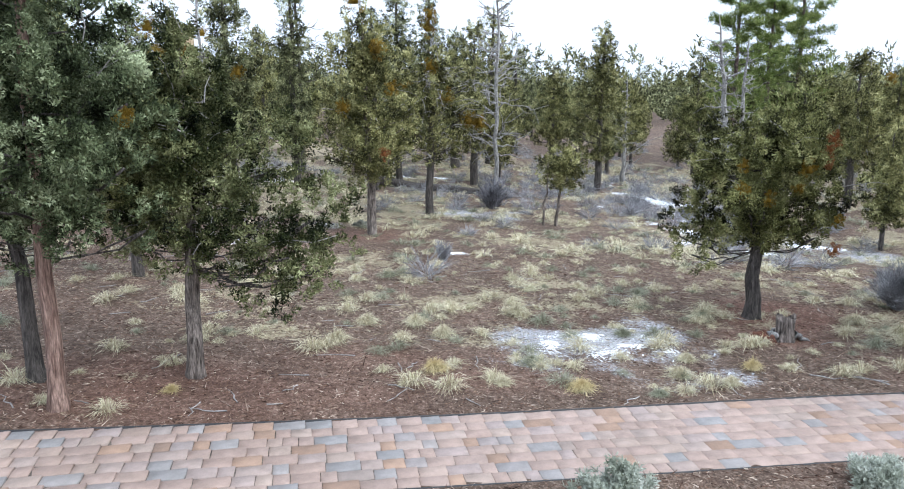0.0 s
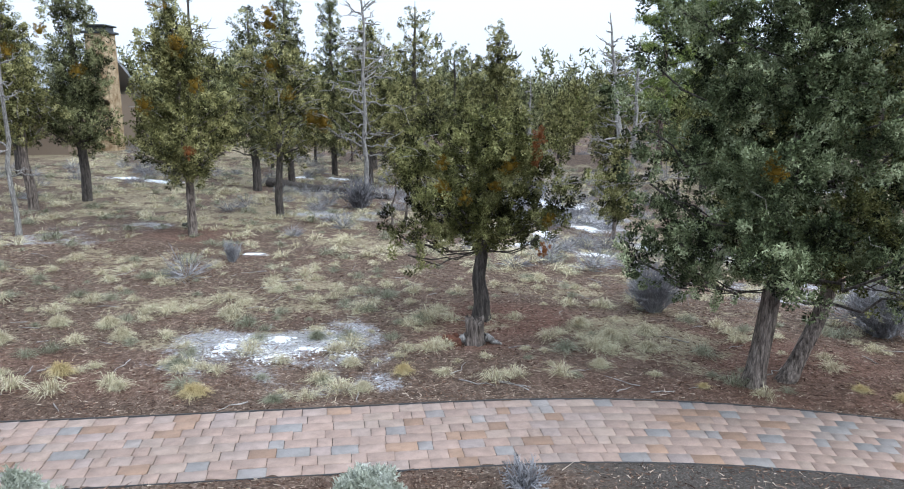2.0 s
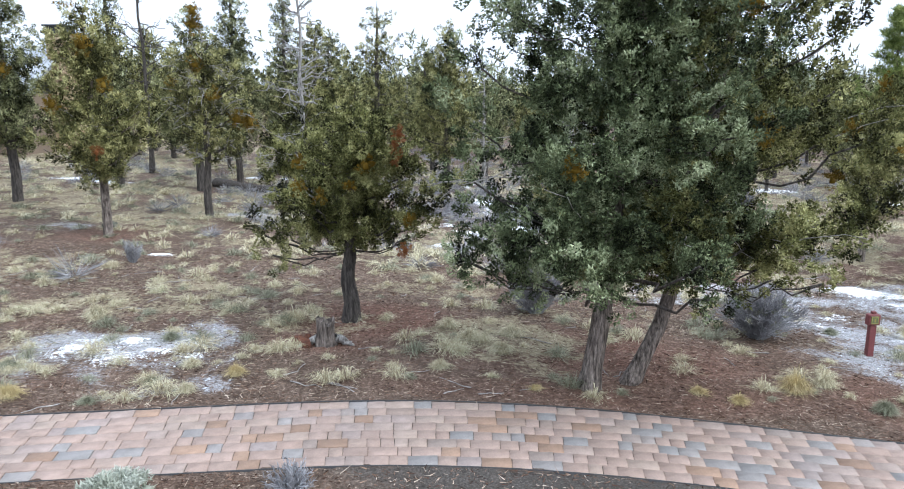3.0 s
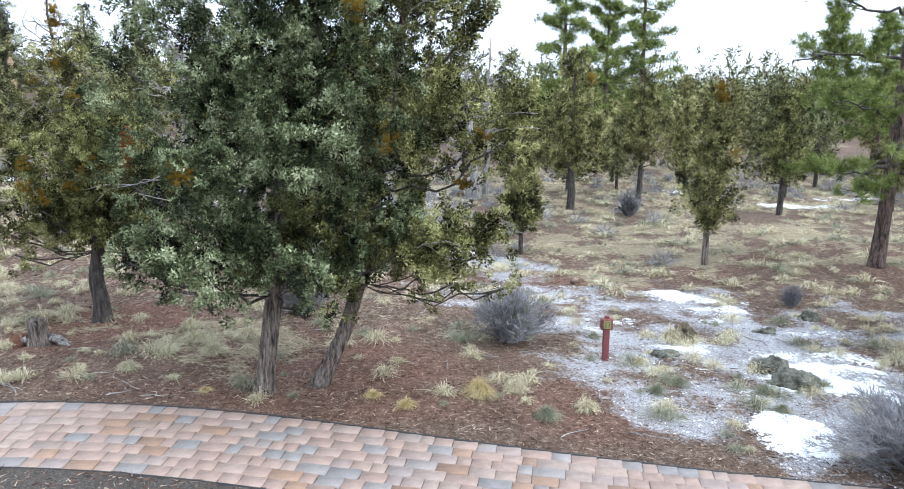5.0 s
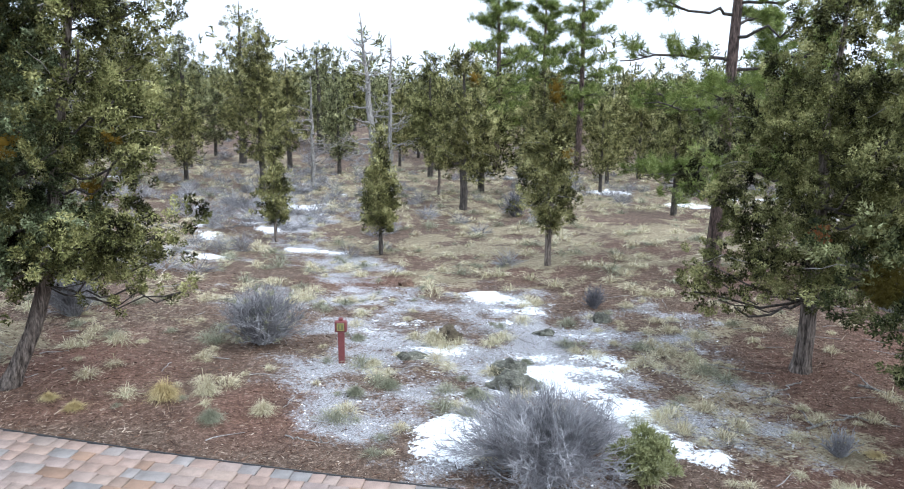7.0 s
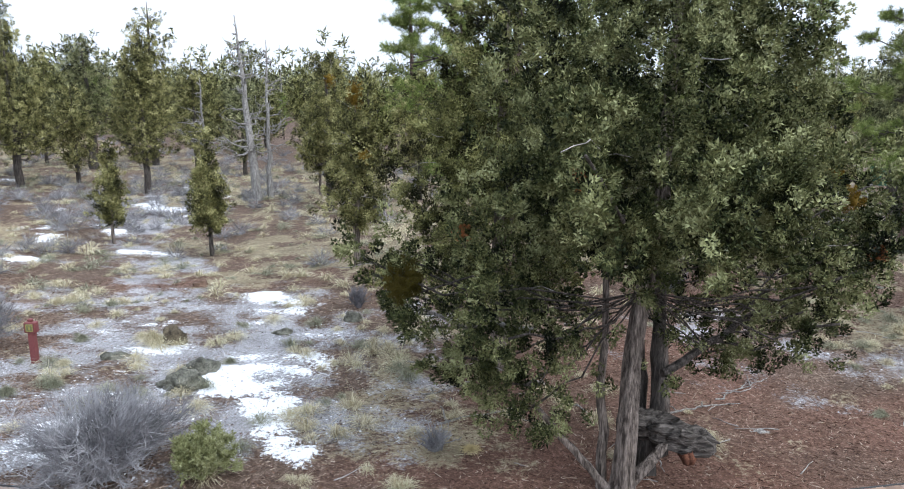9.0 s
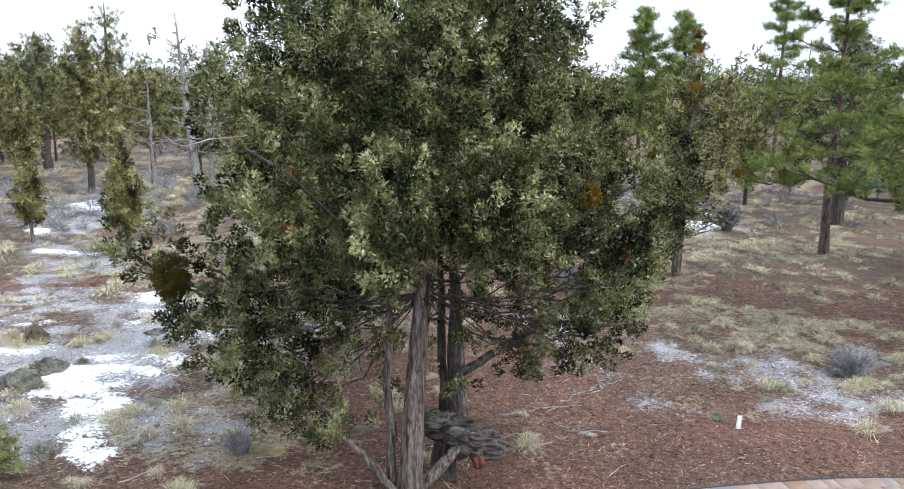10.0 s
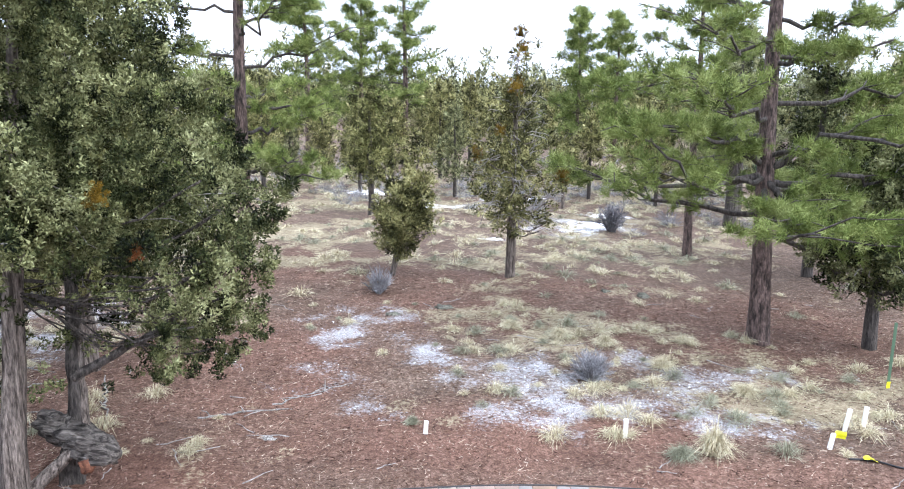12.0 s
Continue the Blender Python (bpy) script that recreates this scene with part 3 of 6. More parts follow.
def tuft(gen, count, length, radius, blade, thin):
    """A plump sprig of scale-leaved twigs along +z: blades that clothe its uneven sides and stand off at the tips."""
    f, th = gen.random(count) ** 0.8, gen.uniform(0, 2 * np.pi, count)
    o = np.stack([np.cos(th), np.sin(th), 0 * th], 1)
    r = radius * 1.9 * f**0.5 * (1 - f) ** 0.55 * (1 + 0.35 * np.sin(3 * th + 7 * f + gen.uniform(0, 6)))
    starts = o * (r * 0.75)[:, None] + np.array([0, 0, length]) * (f * 0.85)[:, None]
    ways = o * gen.uniform(0.25, 1.0, (count, 1)) + np.array([0, 0, 0.7]) + gen.normal(0, 0.38, (count, 3))
    facing = o + np.array([0, 0, 0.6]) * f[:, None] + gen.normal(0, 0.16, (count, 3))
    return leaf_blades(starts, ways, facing, blade * gen.uniform(0.7, 1.3, (count, 1)), thin)


def frond(gen, count, length, wide, blade, thin):
    """A flattened, slightly cupped spray along +z, its face to +y."""
    s = np.linspace(0.0, 1.0, count) ** 0.85
    side = np.where(np.arange(count) % 2 == 0, 1.0, -1.0)
    spread = wide * np.sin(np.pi * (0.2 + 0.75 * s)) * gen.uniform(0.3, 1.0, count)
    starts = np.stack([side * spread * 0.45, gen.normal(0, 0.06 * length, count) - 0.25 * spread, s * length * 0.78], 1)
    ways = np.stack([side * (0.75 - 0.55 * s) + gen.normal(0, 0.22, count), gen.normal(0.12, 0.28, count), 0.55 + 0.5 * s + gen.normal(0, 0.12, count)], 1)
    return leaf_blades(starts, ways, np.array([0, 1.0, 0]) + gen.normal(0, 0.38, (count, 3)), blade * gen.uniform(0.7, 1.3, (count, 1)), thin)


def scatter_faced(templates, places, ways, faces_to, scales, gen):
    """Copies of the templates, +z along each way and +y turned to the given side, as one pair of arrays."""
    pick = gen.integers(0, len(templates), len(places))
    z = ways / (np.linalg.norm(ways, axis=1)[:, None] + 1e-9)
    y = faces_to - z * (faces_to * z).sum(1)[:, None]
    y /= np.linalg.norm(y, axis=1)[:, None] + 1e-9
    m = np.stack([np.cross(y, z), y, z], 1) * np.asarray(scales).reshape(-1, 1, 1)
    made = []
    for k, (v, f) in enumerate(templates):
        w = pick == k
        if w.any():
            n = int(w.sum())
            made.append(((np.einsum("vk,nkj->nvj", v, m[w]) + places[w][:, None]).reshape(-1, 3), (f[None] + (np.arange(n) * len(v))[:, None, None]).reshape(-1, 3)))
    return join(made)


FINE = [tuft(g0, 58, 0.15, 0.054, 0.031, 0.0185) for _ in range(12)]
MID = [tuft(g0, 36, 0.22, 0.078, 0.056, 0.028) for _ in range(10)]
FAR = [frond(g0, 11, 0.42, 0.36, 0.17, 0.052) for _ in range(8)]
# the room that one sprig takes up and how often sprigs cover their plume
COVER = {id(FINE): (0.0165, 1.08), id(MID): (0.033, 1.05), id(FAR): (0.060, 1.15)}
NEEDLES = [blades(g0.normal(0, 0.02, (46, 3)) + np.array([0, 0, 1.0]) * g0.uniform(0, 0.12, (46, 1)), g0.normal(0, 0.75, (46, 3)) + np.array([0, 0, 0.9]), 0.15 * g0.uniform(0.7, 1.2, 46), 0.011, g0) for _ in range(5)]
NEEDLES_FAR = [blades(g0.normal(0, 0.05, (20, 3)) + np.array([0, 0, 1.0]) * g0.uniform(0, 0.2, (20, 1)), g0.normal(0, 0.75, (20, 3)) + np.array([0, 0, 0.8]), 0.24 * g0.uniform(0.7, 1.2, 20), 0.026, g0) for _ in range(4)]
TUFT = [spray(g0, 9, 6, 0.10, 0.05, 0.02, 1.3) for _ in range(3)]

SHAPES = {
    "cone": lambda u: (1 - u) ** 0.75 * smooth(-0.05, 0.16, u) + 0.05,
    "column": lambda u: (1 - u**2.2) ** 0.8 * smooth(-0.1, 0.2, u) * (1 - 0.35 * u) + 0.04,
    "round": lambda u: np.sqrt(np.clip(1 - (2 * u - 0.9) ** 2 / 1.25, 0.02, 1)),
    "broad": lambda u: np.clip((1 - u) ** 0.45, 0, 1) * smooth(-0.25, 0.2, u),
}


def conifer(name, x, y, tall, radius, clear, trunk, leaf, bark, label, seed, shape="cone", lean=(0, 0), boughs=60, kind_of=FINE, bough=0.33,
            limbs=12, low=(), mistletoe=(), rust=(), squash=(1, 1), base=None, sparse=0.0, twigs=0, group="", category="juniper tree", sweep=1.1, skirt=0):
    """An uneven evergreen: fluted trunk, limbs and a crown of leaf tufts gathered in boughs. low: extra boughs (dx, dy, dz, size)."""
    gen = np.random.default_rng(seed)
    root = thing(name, x, y, label, category, z=on(x, y) if base is None else base, group=group)
    # the plumes reach past the boughs
    tall, radius = (tall - 0.1, radius - 0.1) if kind_of is FINE else (tall * 0.9, max(radius - 0.25, 0.35))
    clear = clear if kind_of is FINE else clear + 0.2
    n = 9
    s = np.linspace(0, 1, n)
    line = np.stack([lean[0] * s**sweep, lean[1] * s**sweep, tall * 0.97 * s], 1)
    line[1:-1] += gen.normal(0, 0.006 * min(tall, 4), (n - 2, 3)) * [1, 1, 0]
    line[0] = (-lean[0] * 0.02, 0, -0.06)
    fine = kind_of is FINE
    rad = trunk * 0.85 * (1 - s) ** 0.8 + 0.012
    at = lambda z: np.array([np.interp(z, line[:, 2], line[:, i]) for i in range(2)] + [z])
    if fine:
        q = np.linspace(0, 1, 26)
        pts = np.stack([np.interp(q * tall * 0.97, line[:, 2], line[:, i]) for i in range(3)], 1)
        pts[:, 2] = np.linspace(-0.06, tall * 0.97, 26)
        rr = np.interp(q, s, rad) * (1 + 0.45 * np.exp(-q * tall / 0.14))
        piece("trunk", tube(pts, rr, 18, 0.10, 5, seed), bark, root, soft=True)
    else:
        piece("trunk", tube(line, rad, 9, 0.08, 4, seed), bark, root, soft=True)
    # boughs
    boughs = int(boughs * (0.86 if fine else 1.0))
    u = gen.random(boughs * 4)
    keep = gen.random(boughs * 4) < (SHAPES[shape](u) + 0.12)
    u = np.sort(u[keep][:boughs])
    th = np.arange(len(u)) * 2.39996 + gen.uniform(-0.5, 0.5, len(u))
    lobe = 0.82 + 0.22 * np.sin(2 * th + seed) + 0.18 * np.sin(3 * th + u * 7 + seed * 1.7) + gen.normal(0, 0.10, len(u))
    rr = radius * SHAPES[shape](u) * lobe * (0.42 + 0.58 * np.sqrt(gen.random(len(u))))
    z = clear + (tall - clear) * u
    c = np.stack([np.interp(z, line[:, 2], line[:, 0]) + rr * np.cos(th) * squash[0], np.interp(z, line[:, 2], line[:, 1]) + rr * np.sin(th) * squash[1], z], 1)
    size = bough * gen.uniform(0.7, 1.3, len(u)) * (0.55 + 0.45 * SHAPES[shape](u))
    if skirt:
        th = np.arange(skirt) * 2.39996 + 1.0
        rr = radius * gen.uniform(0.30, 0.95, skirt)
        z = clear + gen.uniform(-0.05, 0.55, skirt)
        c = np.concatenate([c, np.stack([np.interp(z, line[:, 2], line[:, 0]) + rr * np.cos(th), rr * np.sin(th), z], 1)])
        size = np.concatenate([size, bough * gen.uniform(0.8, 1.15, skirt)])
    if len(low):
        lo = np.array(low, float) * [1, 1, 1, 1.15 if fine else 1]
        c, size = np.concatenate([c, lo[:, :3]]), np.concatenate([size, lo[:, 3]])
    # limbs
    made = []
    order = np.argsort(-np.hypot(c[:, 0], c[:, 1]) + gen.normal(0, 0.1, len(c)))[: max(limbs * 2, 1)]
    order = np.concatenate([np.arange(len(c) - len(low), len(c)), gen.permutation(order)])[: limbs + len(low)].astype(int)
    for i in order:
        out = np.hypot(*(c[i, :2] - at(c[i, 2])[:2]))
        foot = at(np.clip(c[i, 2] - 0.30 * out - 0.05, clear * 0.85, tall * 0.93))
        pts = bent(foot, c[i] + [0, 0, -0.05], 7, -0.10, gen, 0.035)
        k = (trunk * 0.22 if fine else trunk * 0.26) * (1 - 0.55 * foot[2] / tall)
        k = k * (0.32 if i >= len(c) - len(low) else 0.9)
        made.append(tube(pts, np.linspace(k, 0.012, 7), 6))
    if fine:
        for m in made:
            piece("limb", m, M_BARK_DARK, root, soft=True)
    elif kind_of is MID:
        for m in made:
            piece("limb", m, bark, root, soft=True)
    # dead twigs among the leaves
    if twigs:
        made = []
        for i in gen.integers(0, len(c), twigs):
            d = c[i] - at(c[i, 2]) + gen.normal(0, 0.25, 3)
            d /= np.linalg.norm(d) + 1e-6
            a = c[i] - d * size[i] * 0.8
            made.append(tube(bent(a, c[i] + d * size[i] * gen.uniform(0.7, 1.25) + [0, 0, gen.uniform(-0.15, 0.2)], 5, 0.08, gen, 0.045), np.linspace(0.006, 0.003, 5) * (1 if fine else 1.8), 4))
        piece("dead_twig_work", join(made), M_TWIG, root, "bare grey dead twigs")["kind"] = "stuff"
    # leaf sprays, gathered in plumes that point out and up
    axis = np.stack([np.interp(c[:, 2], line[:, 2], line[:, 0]), np.interp(c[:, 2], line[:, 2], line[:, 1]), c[:, 2]], 1)
    out = c - axis
    out /= np.linalg.norm(out, axis=1)[:, None] + 0.05
    d = 0.6 * out + gen.normal(0, 0.26, c.shape) + [0, 0, 0.72]
    d /= np.linalg.norm(d, axis=1)[:, None]
    long_, thick_ = size * 2.0 * gen.uniform(0.7, 1.3, len(c)), size * (0.50 if fine else 0.52) * gen.uniform(0.75, 1.25, len(c))
    leaf_area, cover = COVER[id(kind_of)]
    per = np.maximum((cover * 2.6 * long_ * thick_ / leaf_area * (1 - sparse * gen.random(len(c)))).astype(int), 2)
    i = np.repeat(np.arange(len(c)), per)
    f = gen.random(len(i)) ** 0.85
    off = gen.normal(size=(len(i), 3))
    off -= d[i] * (off * d[i]).sum(1)[:, None]
    off /= np.linalg.norm(off, axis=1)[:, None] + 1e-6
    lobes = 1 + 0.28 * np.sin(off @ np.array([5.0, 4.0, 3.0]) + 11 * f + i) + 0.2 * np.sin(off @ np.array([-7.0, 6.0, 5.0]) + 17 * f + 2 * i)
    flame = 1.9 * f**0.55 * (1 - f) ** 0.65 * (0.62 + 0.38 * gen.random(len(i)) ** 0.4) * lobes
    places = c[i] + d[i] * (long_[i] * (f - 0.5))[:, None] + off * (thick_[i] * flame)[:, None]
    ways = d[i] * (0.55 + 0.5 * f[:, None]) + off * 0.62 + gen.normal(0, 0.25, off.shape) + [0, 0, 0.12]
    facing = off + d[i] * (0.15 + 0.7 * f[:, None]) + 0.35 * out[i] + gen.normal(0, 0.33, off.shape) + [0, 0, 0.2]
    scales = gen.uniform(0.75, 1.3, len(i))
    # older, coarser sprays deep inside
    k = np.repeat(np.arange(len(c)), 3)
    deep = axis[k] + (c[k] - axis[k]) * gen.uniform(0.15, 0.8, (len(k), 1)) + gen.normal(0, 0.4, (len(k), 3)) * size[k][:, None]
    places, ways = np.concatenate([places, deep]), np.concatenate([ways, gen.normal(size=deep.shape)])
    facing = np.concatenate([facing, out[k] + gen.normal(0, 0.3, deep.shape)])
    scales = np.concatenate([scales, gen.uniform(1.0, 1.35, len(k))])
    leaves = scatter_faced(kind_of, places, ways, facing, scales, gen) if kind_of is FAR else scatter_mixed(kind_of, places, ways, scales, gen)
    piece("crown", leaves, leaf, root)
    for (dx, dy, dz, sz), name_, mat in [(m, "mistletoe", M_MISTLETOE) for m in mistletoe] + [(m, "dead_spray", M_RUST) for m in rust]:
        k = int(12 + 45 * (sz / 0.15) ** 2 * (1 if fine else 0.5))
        o = gen.normal(size=(k, 3))
        o *= (gen.random(k) ** 0.5 / np.linalg.norm(o, axis=1))[:, None]
        core = lump((sz * 0.7, sz * 0.7, sz * 0.8), k, 2, 0.6)
        core.verts.index_update()
        heart = (np.array([p.co for p in core.verts]) + [dx, dy, dz - sz * 0.4], np.array([[p.index for p in q.verts] for q in core.faces]))
        core.free()
        piece(name_, join([heart, scatter_mixed(FINE if fine else MID, np.array([dx, dy, dz]) + o * sz * [0.8, 0.8, 1.0], o + [0, 0, 0.4], gen.uniform(0.3, 0.5, k), gen)]), mat, root,
              "ball of orange-brown mistletoe" if name_ == "mistletoe" else "rust-brown dead foliage")
    return root


def pine(name, x, y, tall, radius, clear, trunk, label, seed, limbs=26, near=True, leaf=None, lean=(0, 0), whorl=0.35, tufts=26, group="", base=None, big=()):
    """A ponderosa-like pine: straight plated trunk, long bowed limbs, brushes of needles in flat pads."""
    gen = np.random.default_rng(seed)
    root = thing(name, x, y, label, "pine tree", z=on(x, y) if base is None else base, group=group)
    s = np.linspace(0, 1, 14)
    line = np.stack([lean[0] * s + 0.03 * np.sin(s * 9 + seed), lean[1] * s + 0.03 * np.cos(s * 7 + seed), tall * s - 0.06 * (s == 0)], 1)
    rad = trunk * (1 - s) ** 0.75 + 0.015
    rad = rad * 0.8
    rad[0] *= 1.2
    piece("trunk", tube(line, rad, 14 if near else 8, 0.05, 6, seed), M_BARK_PINE, root, soft=True)
    places, ways, wood = [], [], []
    for k in range(limbs + len(big)):
        u = (k + gen.uniform(0, 0.8)) / limbs
        z = clear + (tall - clear) * u
        th = k * 2.4 + gen.uniform(-0.5, 0.5)
        r = radius * (1 - u) ** (0.55 if near else 0.8) * gen.uniform(0.6, 1.15) + 0.25
        foot = np.array([np.interp(z, line[:, 2], line[:, 0]), np.interp(z, line[:, 2], line[:, 1]), z])
        end = foot + [r * np.cos(th), r * np.sin(th), r * gen.uniform(-0.18, 0.25) + 0.35 * u * r]
        t_ = trunk * 0.26 * (1 - 0.6 * u)
        if k >= limbs:
            z, end, t_ = big[k - limbs][0], np.array(big[k - limbs][1:4]), big[k - limbs][4]
            foot = np.array([np.interp(z, line[:, 2], line[:, 0]), np.interp(z, line[:, 2], line[:, 1]), z])
            th, r = math.atan2(end[1], end[0]), float(np.hypot(end[0], end[1]))
        pts = bent(foot, end, 9, gen.uniform(-0.12, 0.04), gen, 0.035)
        wood.append(tube(pts, np.linspace(t_, 0.012, 9), 7 if near else 5))
        for q in range(9):
            a = pts[gen.integers(2 if near else 1, 9)]
            side = np.array([-np.sin(th), np.cos(th), 0.0]) * gen.choice([-1, 1])
            d = side * gen.uniform(0.4, 1.0) + np.array([np.cos(th), np.sin(th), 0.1]) * gen.uniform(0.3, 1.0) + [0, 0, gen.uniform(-0.1, 0.35)]
            b = a + d * r * gen.uniform(0.15, 0.38)
            wood.append(tube(bent(a, b, 4, 0.05, gen, 0.05), np.linspace(0.014, 0.006, 4), 4))
            m = int(tufts * gen.uniform(0.5, 1.2) / (3.2 if near else 3.4))
            f = gen.random((m, 1)) ** 0.5
            places.append(a + (b - a) * f + gen.normal(0, 0.08 if near else 0.13, (m, 3)) * [1, 1, 0.6])
            ways.append(d[None] * 0.7 + gen.normal(0, 0.45, (m, 3)) + [0, 0, 0.45])
    if near:
        for m in wood[:: 8]:
            piece("limb", m, M_BARK_DARK, root, soft=True)
        piece("twig_work", join([m for i, m in enumerate(wood) if i % 8]), M_BARK_DARK, root)["kind"] = "stuff"
    else:
        piece("branchwork", join(wood), M_BARK_DARK, root)["kind"] = "stuff"
    places, ways = np.concatenate(places), np.concatenate(ways)
    piece("crown", scatter_mixed(NEEDLES if near else NEEDLES_FAR, places, ways, gen.uniform(0.8, 1.25, len(places)), gen), leaf or M_LEAF_PINE, root)
    return root


def snag(name, x, y, tall, trunk, label, seed, branches=16, reach=1.2, low=0.25, mat=None, lean=(0, 0), forks=3):
    """A standing dead tree with bare, crooked branches."""
    gen = np.random.default_rng(seed)
    root = thing(name, x, y, label, "dead tree", z=on(x, y))
    s = np.linspace(0, 1, 12)
    line = np.stack([lean[0] * s, lean[1] * s, tall * s - 0.06 * (s == 0)], 1)
    line[1:-1, :2] += gen.normal(0, 0.03, (10, 2))
    rad = trunk * (1 - s) ** 0.9 + 0.014
    rad[0] *= 1.35
    piece("trunk", tube(line, rad, 10, 0.10, 4, seed), mat or M_DEAD, root, soft=True)
    for k in range(branches):
        z = tall * (low + (0.95 - low) * gen.random())
        th = gen.uniform(0, 2 * np.pi)
        r = reach * gen.uniform(0.4, 1.0) * (1.1 - z / tall)
        a = np.array([np.interp(z, line[:, 2], line[:, 0]), np.interp(z, line[:, 2], line[:, 1]), z])
        b = a + [r * np.cos(th), r * np.sin(th), r * gen.uniform(-0.2, 0.7)]
        pts = bent(a, b, 7, gen.uniform(-0.15, 0.1), gen, 0.06)
        made = [tube(pts, np.linspace(trunk * 0.22 + 0.012, 0.008, 7), 5)]
        for _ in range(forks):
            p = pts[gen.integers(2, 6)]
            e = p + (b - a) * gen.uniform(0.2, 0.5) + gen.normal(0, 0.22 * r, 3)
            made.append(tube(bent(p, e, 4, 0.0, gen, 0.1), np.linspace(0.014, 0.006, 4), 4))
        piece("branch", join(made), mat or M_DEAD, root)
    return root

# trees beside the path
conifer("juniper", -1.44, 6.15, 6.2, 1.45, 1.75, 0.078, M_LEAF_TEAL, M_BARK_RED, "juniper with slim reddish trunk and dense dark green crown", 11, "column", (0.06, 0.15), 150, bough=0.36, limbs=14, twigs=20,
        low=[(-0.9, 0.0, 1.9, 0.4), (0.9, 0.2, 1.75, 0.36), (-0.5, 0.5, 1.6, 0.35), (0.45, -0.3, 1.75, 0.32)], mistletoe=[(1.02, -0.3, 2.75, 0.09)])
conifer("juniper", -2.02, 6.83, 5.4, 1.5, 1.7, 0.075, M_LEAF_TEAL, M_BARK_DARK, "juniper with thin dark leaning trunk and dark green crown", 12, "column", (-0.35, 0.2), 120, bough=0.36, limbs=10, twigs=12)
conifer("juniper", -0.52, 7.26, 3.9, 0.9, 1.45, 0.09, M_LEAF_BLUE, M_BARK, "small juniper with a low wide bough and bare grey twigs", 13, "cone", (0.05, 0.1), 100, bough=0.32, limbs=10, twigs=46,
        low=[(1.55, 0.0, 1.3, 0.36), (1.25, -0.1, 1.15, 0.40), (0.95, 0.1, 1.4, 0.42), (1.6, 0.1, 1.6, 0.32), (0.95, -0.2, 1.85, 0.42), (1.35, 0.0, 1.8, 0.38), (0.7, 0.0, 2.2, 0.40), (1.05, 0.1, 2.4, 0.34),
             (0.35, -0.1, 1.35, 0.36), (-0.3, -0.1, 1.5, 0.38), (-0.7, 0, 1.65, 0.36), (0.95, 0, 2.75, 0.24), (0.85, -0.2, 1.15, 0.32), (1.15, -0.2, 1.45, 0.4)])
conifer("juniper", 6.96, 10.27, 3.0, 1.12, 1.25, 0.125, M_LEAF, M_BARK_DARK, "round-crowned juniper with forked grey trunk and rusty dead sprays", 14, "round", (0.05, 0.1), 105, bough=0.33, limbs=14, twigs=26,
        low=[(-1.05, -0.2, 1.1, 0.32), (-0.8, -0.1, 1.3, 0.36), (0.85, 0, 1.3, 0.36), (1.1, 0.1, 1.55, 0.34), (-1.2, 0.0, 1.35, 0.24)],
        rust=[(0.72, -0.4, 2.55, 0.08), (0.78, -0.4, 2.75, 0.09), (0.74, -0.4, 2.4, 0.06), (0.85, -0.6, 1.2, 0.09)], mistletoe=[(-0.55, -0.65, 2.05, 0.12), (-0.25, -0.8, 1.95, 0.09), (0.35, -0.65, 2.35, 0.13), (-0.55, -0.6, 2.4, 0.08), (0.15, -0.8, 2.1, 0.07), (0.9, -0.5, 1.6, 0.08)])
conifer("juniper", 9.98, 7.76, 6.6, 1.65, 1.35, 0.108, M_LEAF_TEAL, M_BARK, "large juniper with grey leaning trunk and blue-green crown", 15, "broad", (0.6, 0.25), 225, sweep=0.7, skirt=26, bough=0.38, limbs=14, twigs=14,
        low=[(-1.0, 0, 1.5, 0.34), (-1.15, 0.1, 1.9, 0.36), (-0.7, -0.2, 1.35, 0.34), (-1.4, 0.0, 1.55, 0.24), (-1.3, 0, 2.4, 0.40), (-1.35, 0.1, 3.0, 0.40), (-1.25, 0, 3.6, 0.40), (-1.1, 0, 4.2, 0.4), (-1.0, 0.1, 4.8, 0.4), (-0.8, -0.3, 5.2, 0.4)], mistletoe=[(-0.4, -1.0, 2.6, 0.12)])
conifer("juniper", 10.52, 8.12, 6.3, 1.7, 1.45, 0.095, M_LEAF, M_BARK, "large juniper with reddish trunk leaning away from its neighbour", 16, "broad", (1.3, 0.25), 135, sweep=0.6, skirt=20, bough=0.38, limbs=14, twigs=60, sparse=0.35,
        low=[(1.6, 0, 1.3, 0.36), (1.9, 0.1, 1.6, 0.36), (2.1, -0.1, 2.0, 0.34), (1.3, -0.3, 1.5, 0.34), (2.2, 0, 1.25, 0.26)], mistletoe=[(0.95, -1.0, 3.0, 0.14), (0.7, -1.1, 4.2, 0.14), (1.9, -0.8, 3.0, 0.08), (1.7, -0.9, 2.5, 0.08)])
conifer("juniper", 20.87, 9.98, 5.6, 1.95, 1.3, 0.125, M_LEAF, M_BARK, "juniper with dark straight trunk and cone-shaped green crown", 17, "broad", (0.1, 0), 190, skirt=16, bough=0.36, limbs=14, twigs=24,
        low=[(-1.3, -0.1, 1.15, 0.3), (-1.5, 0, 1.45, 0.3)], rust=[(-0.55, -1.2, 2.25, 0.12)])

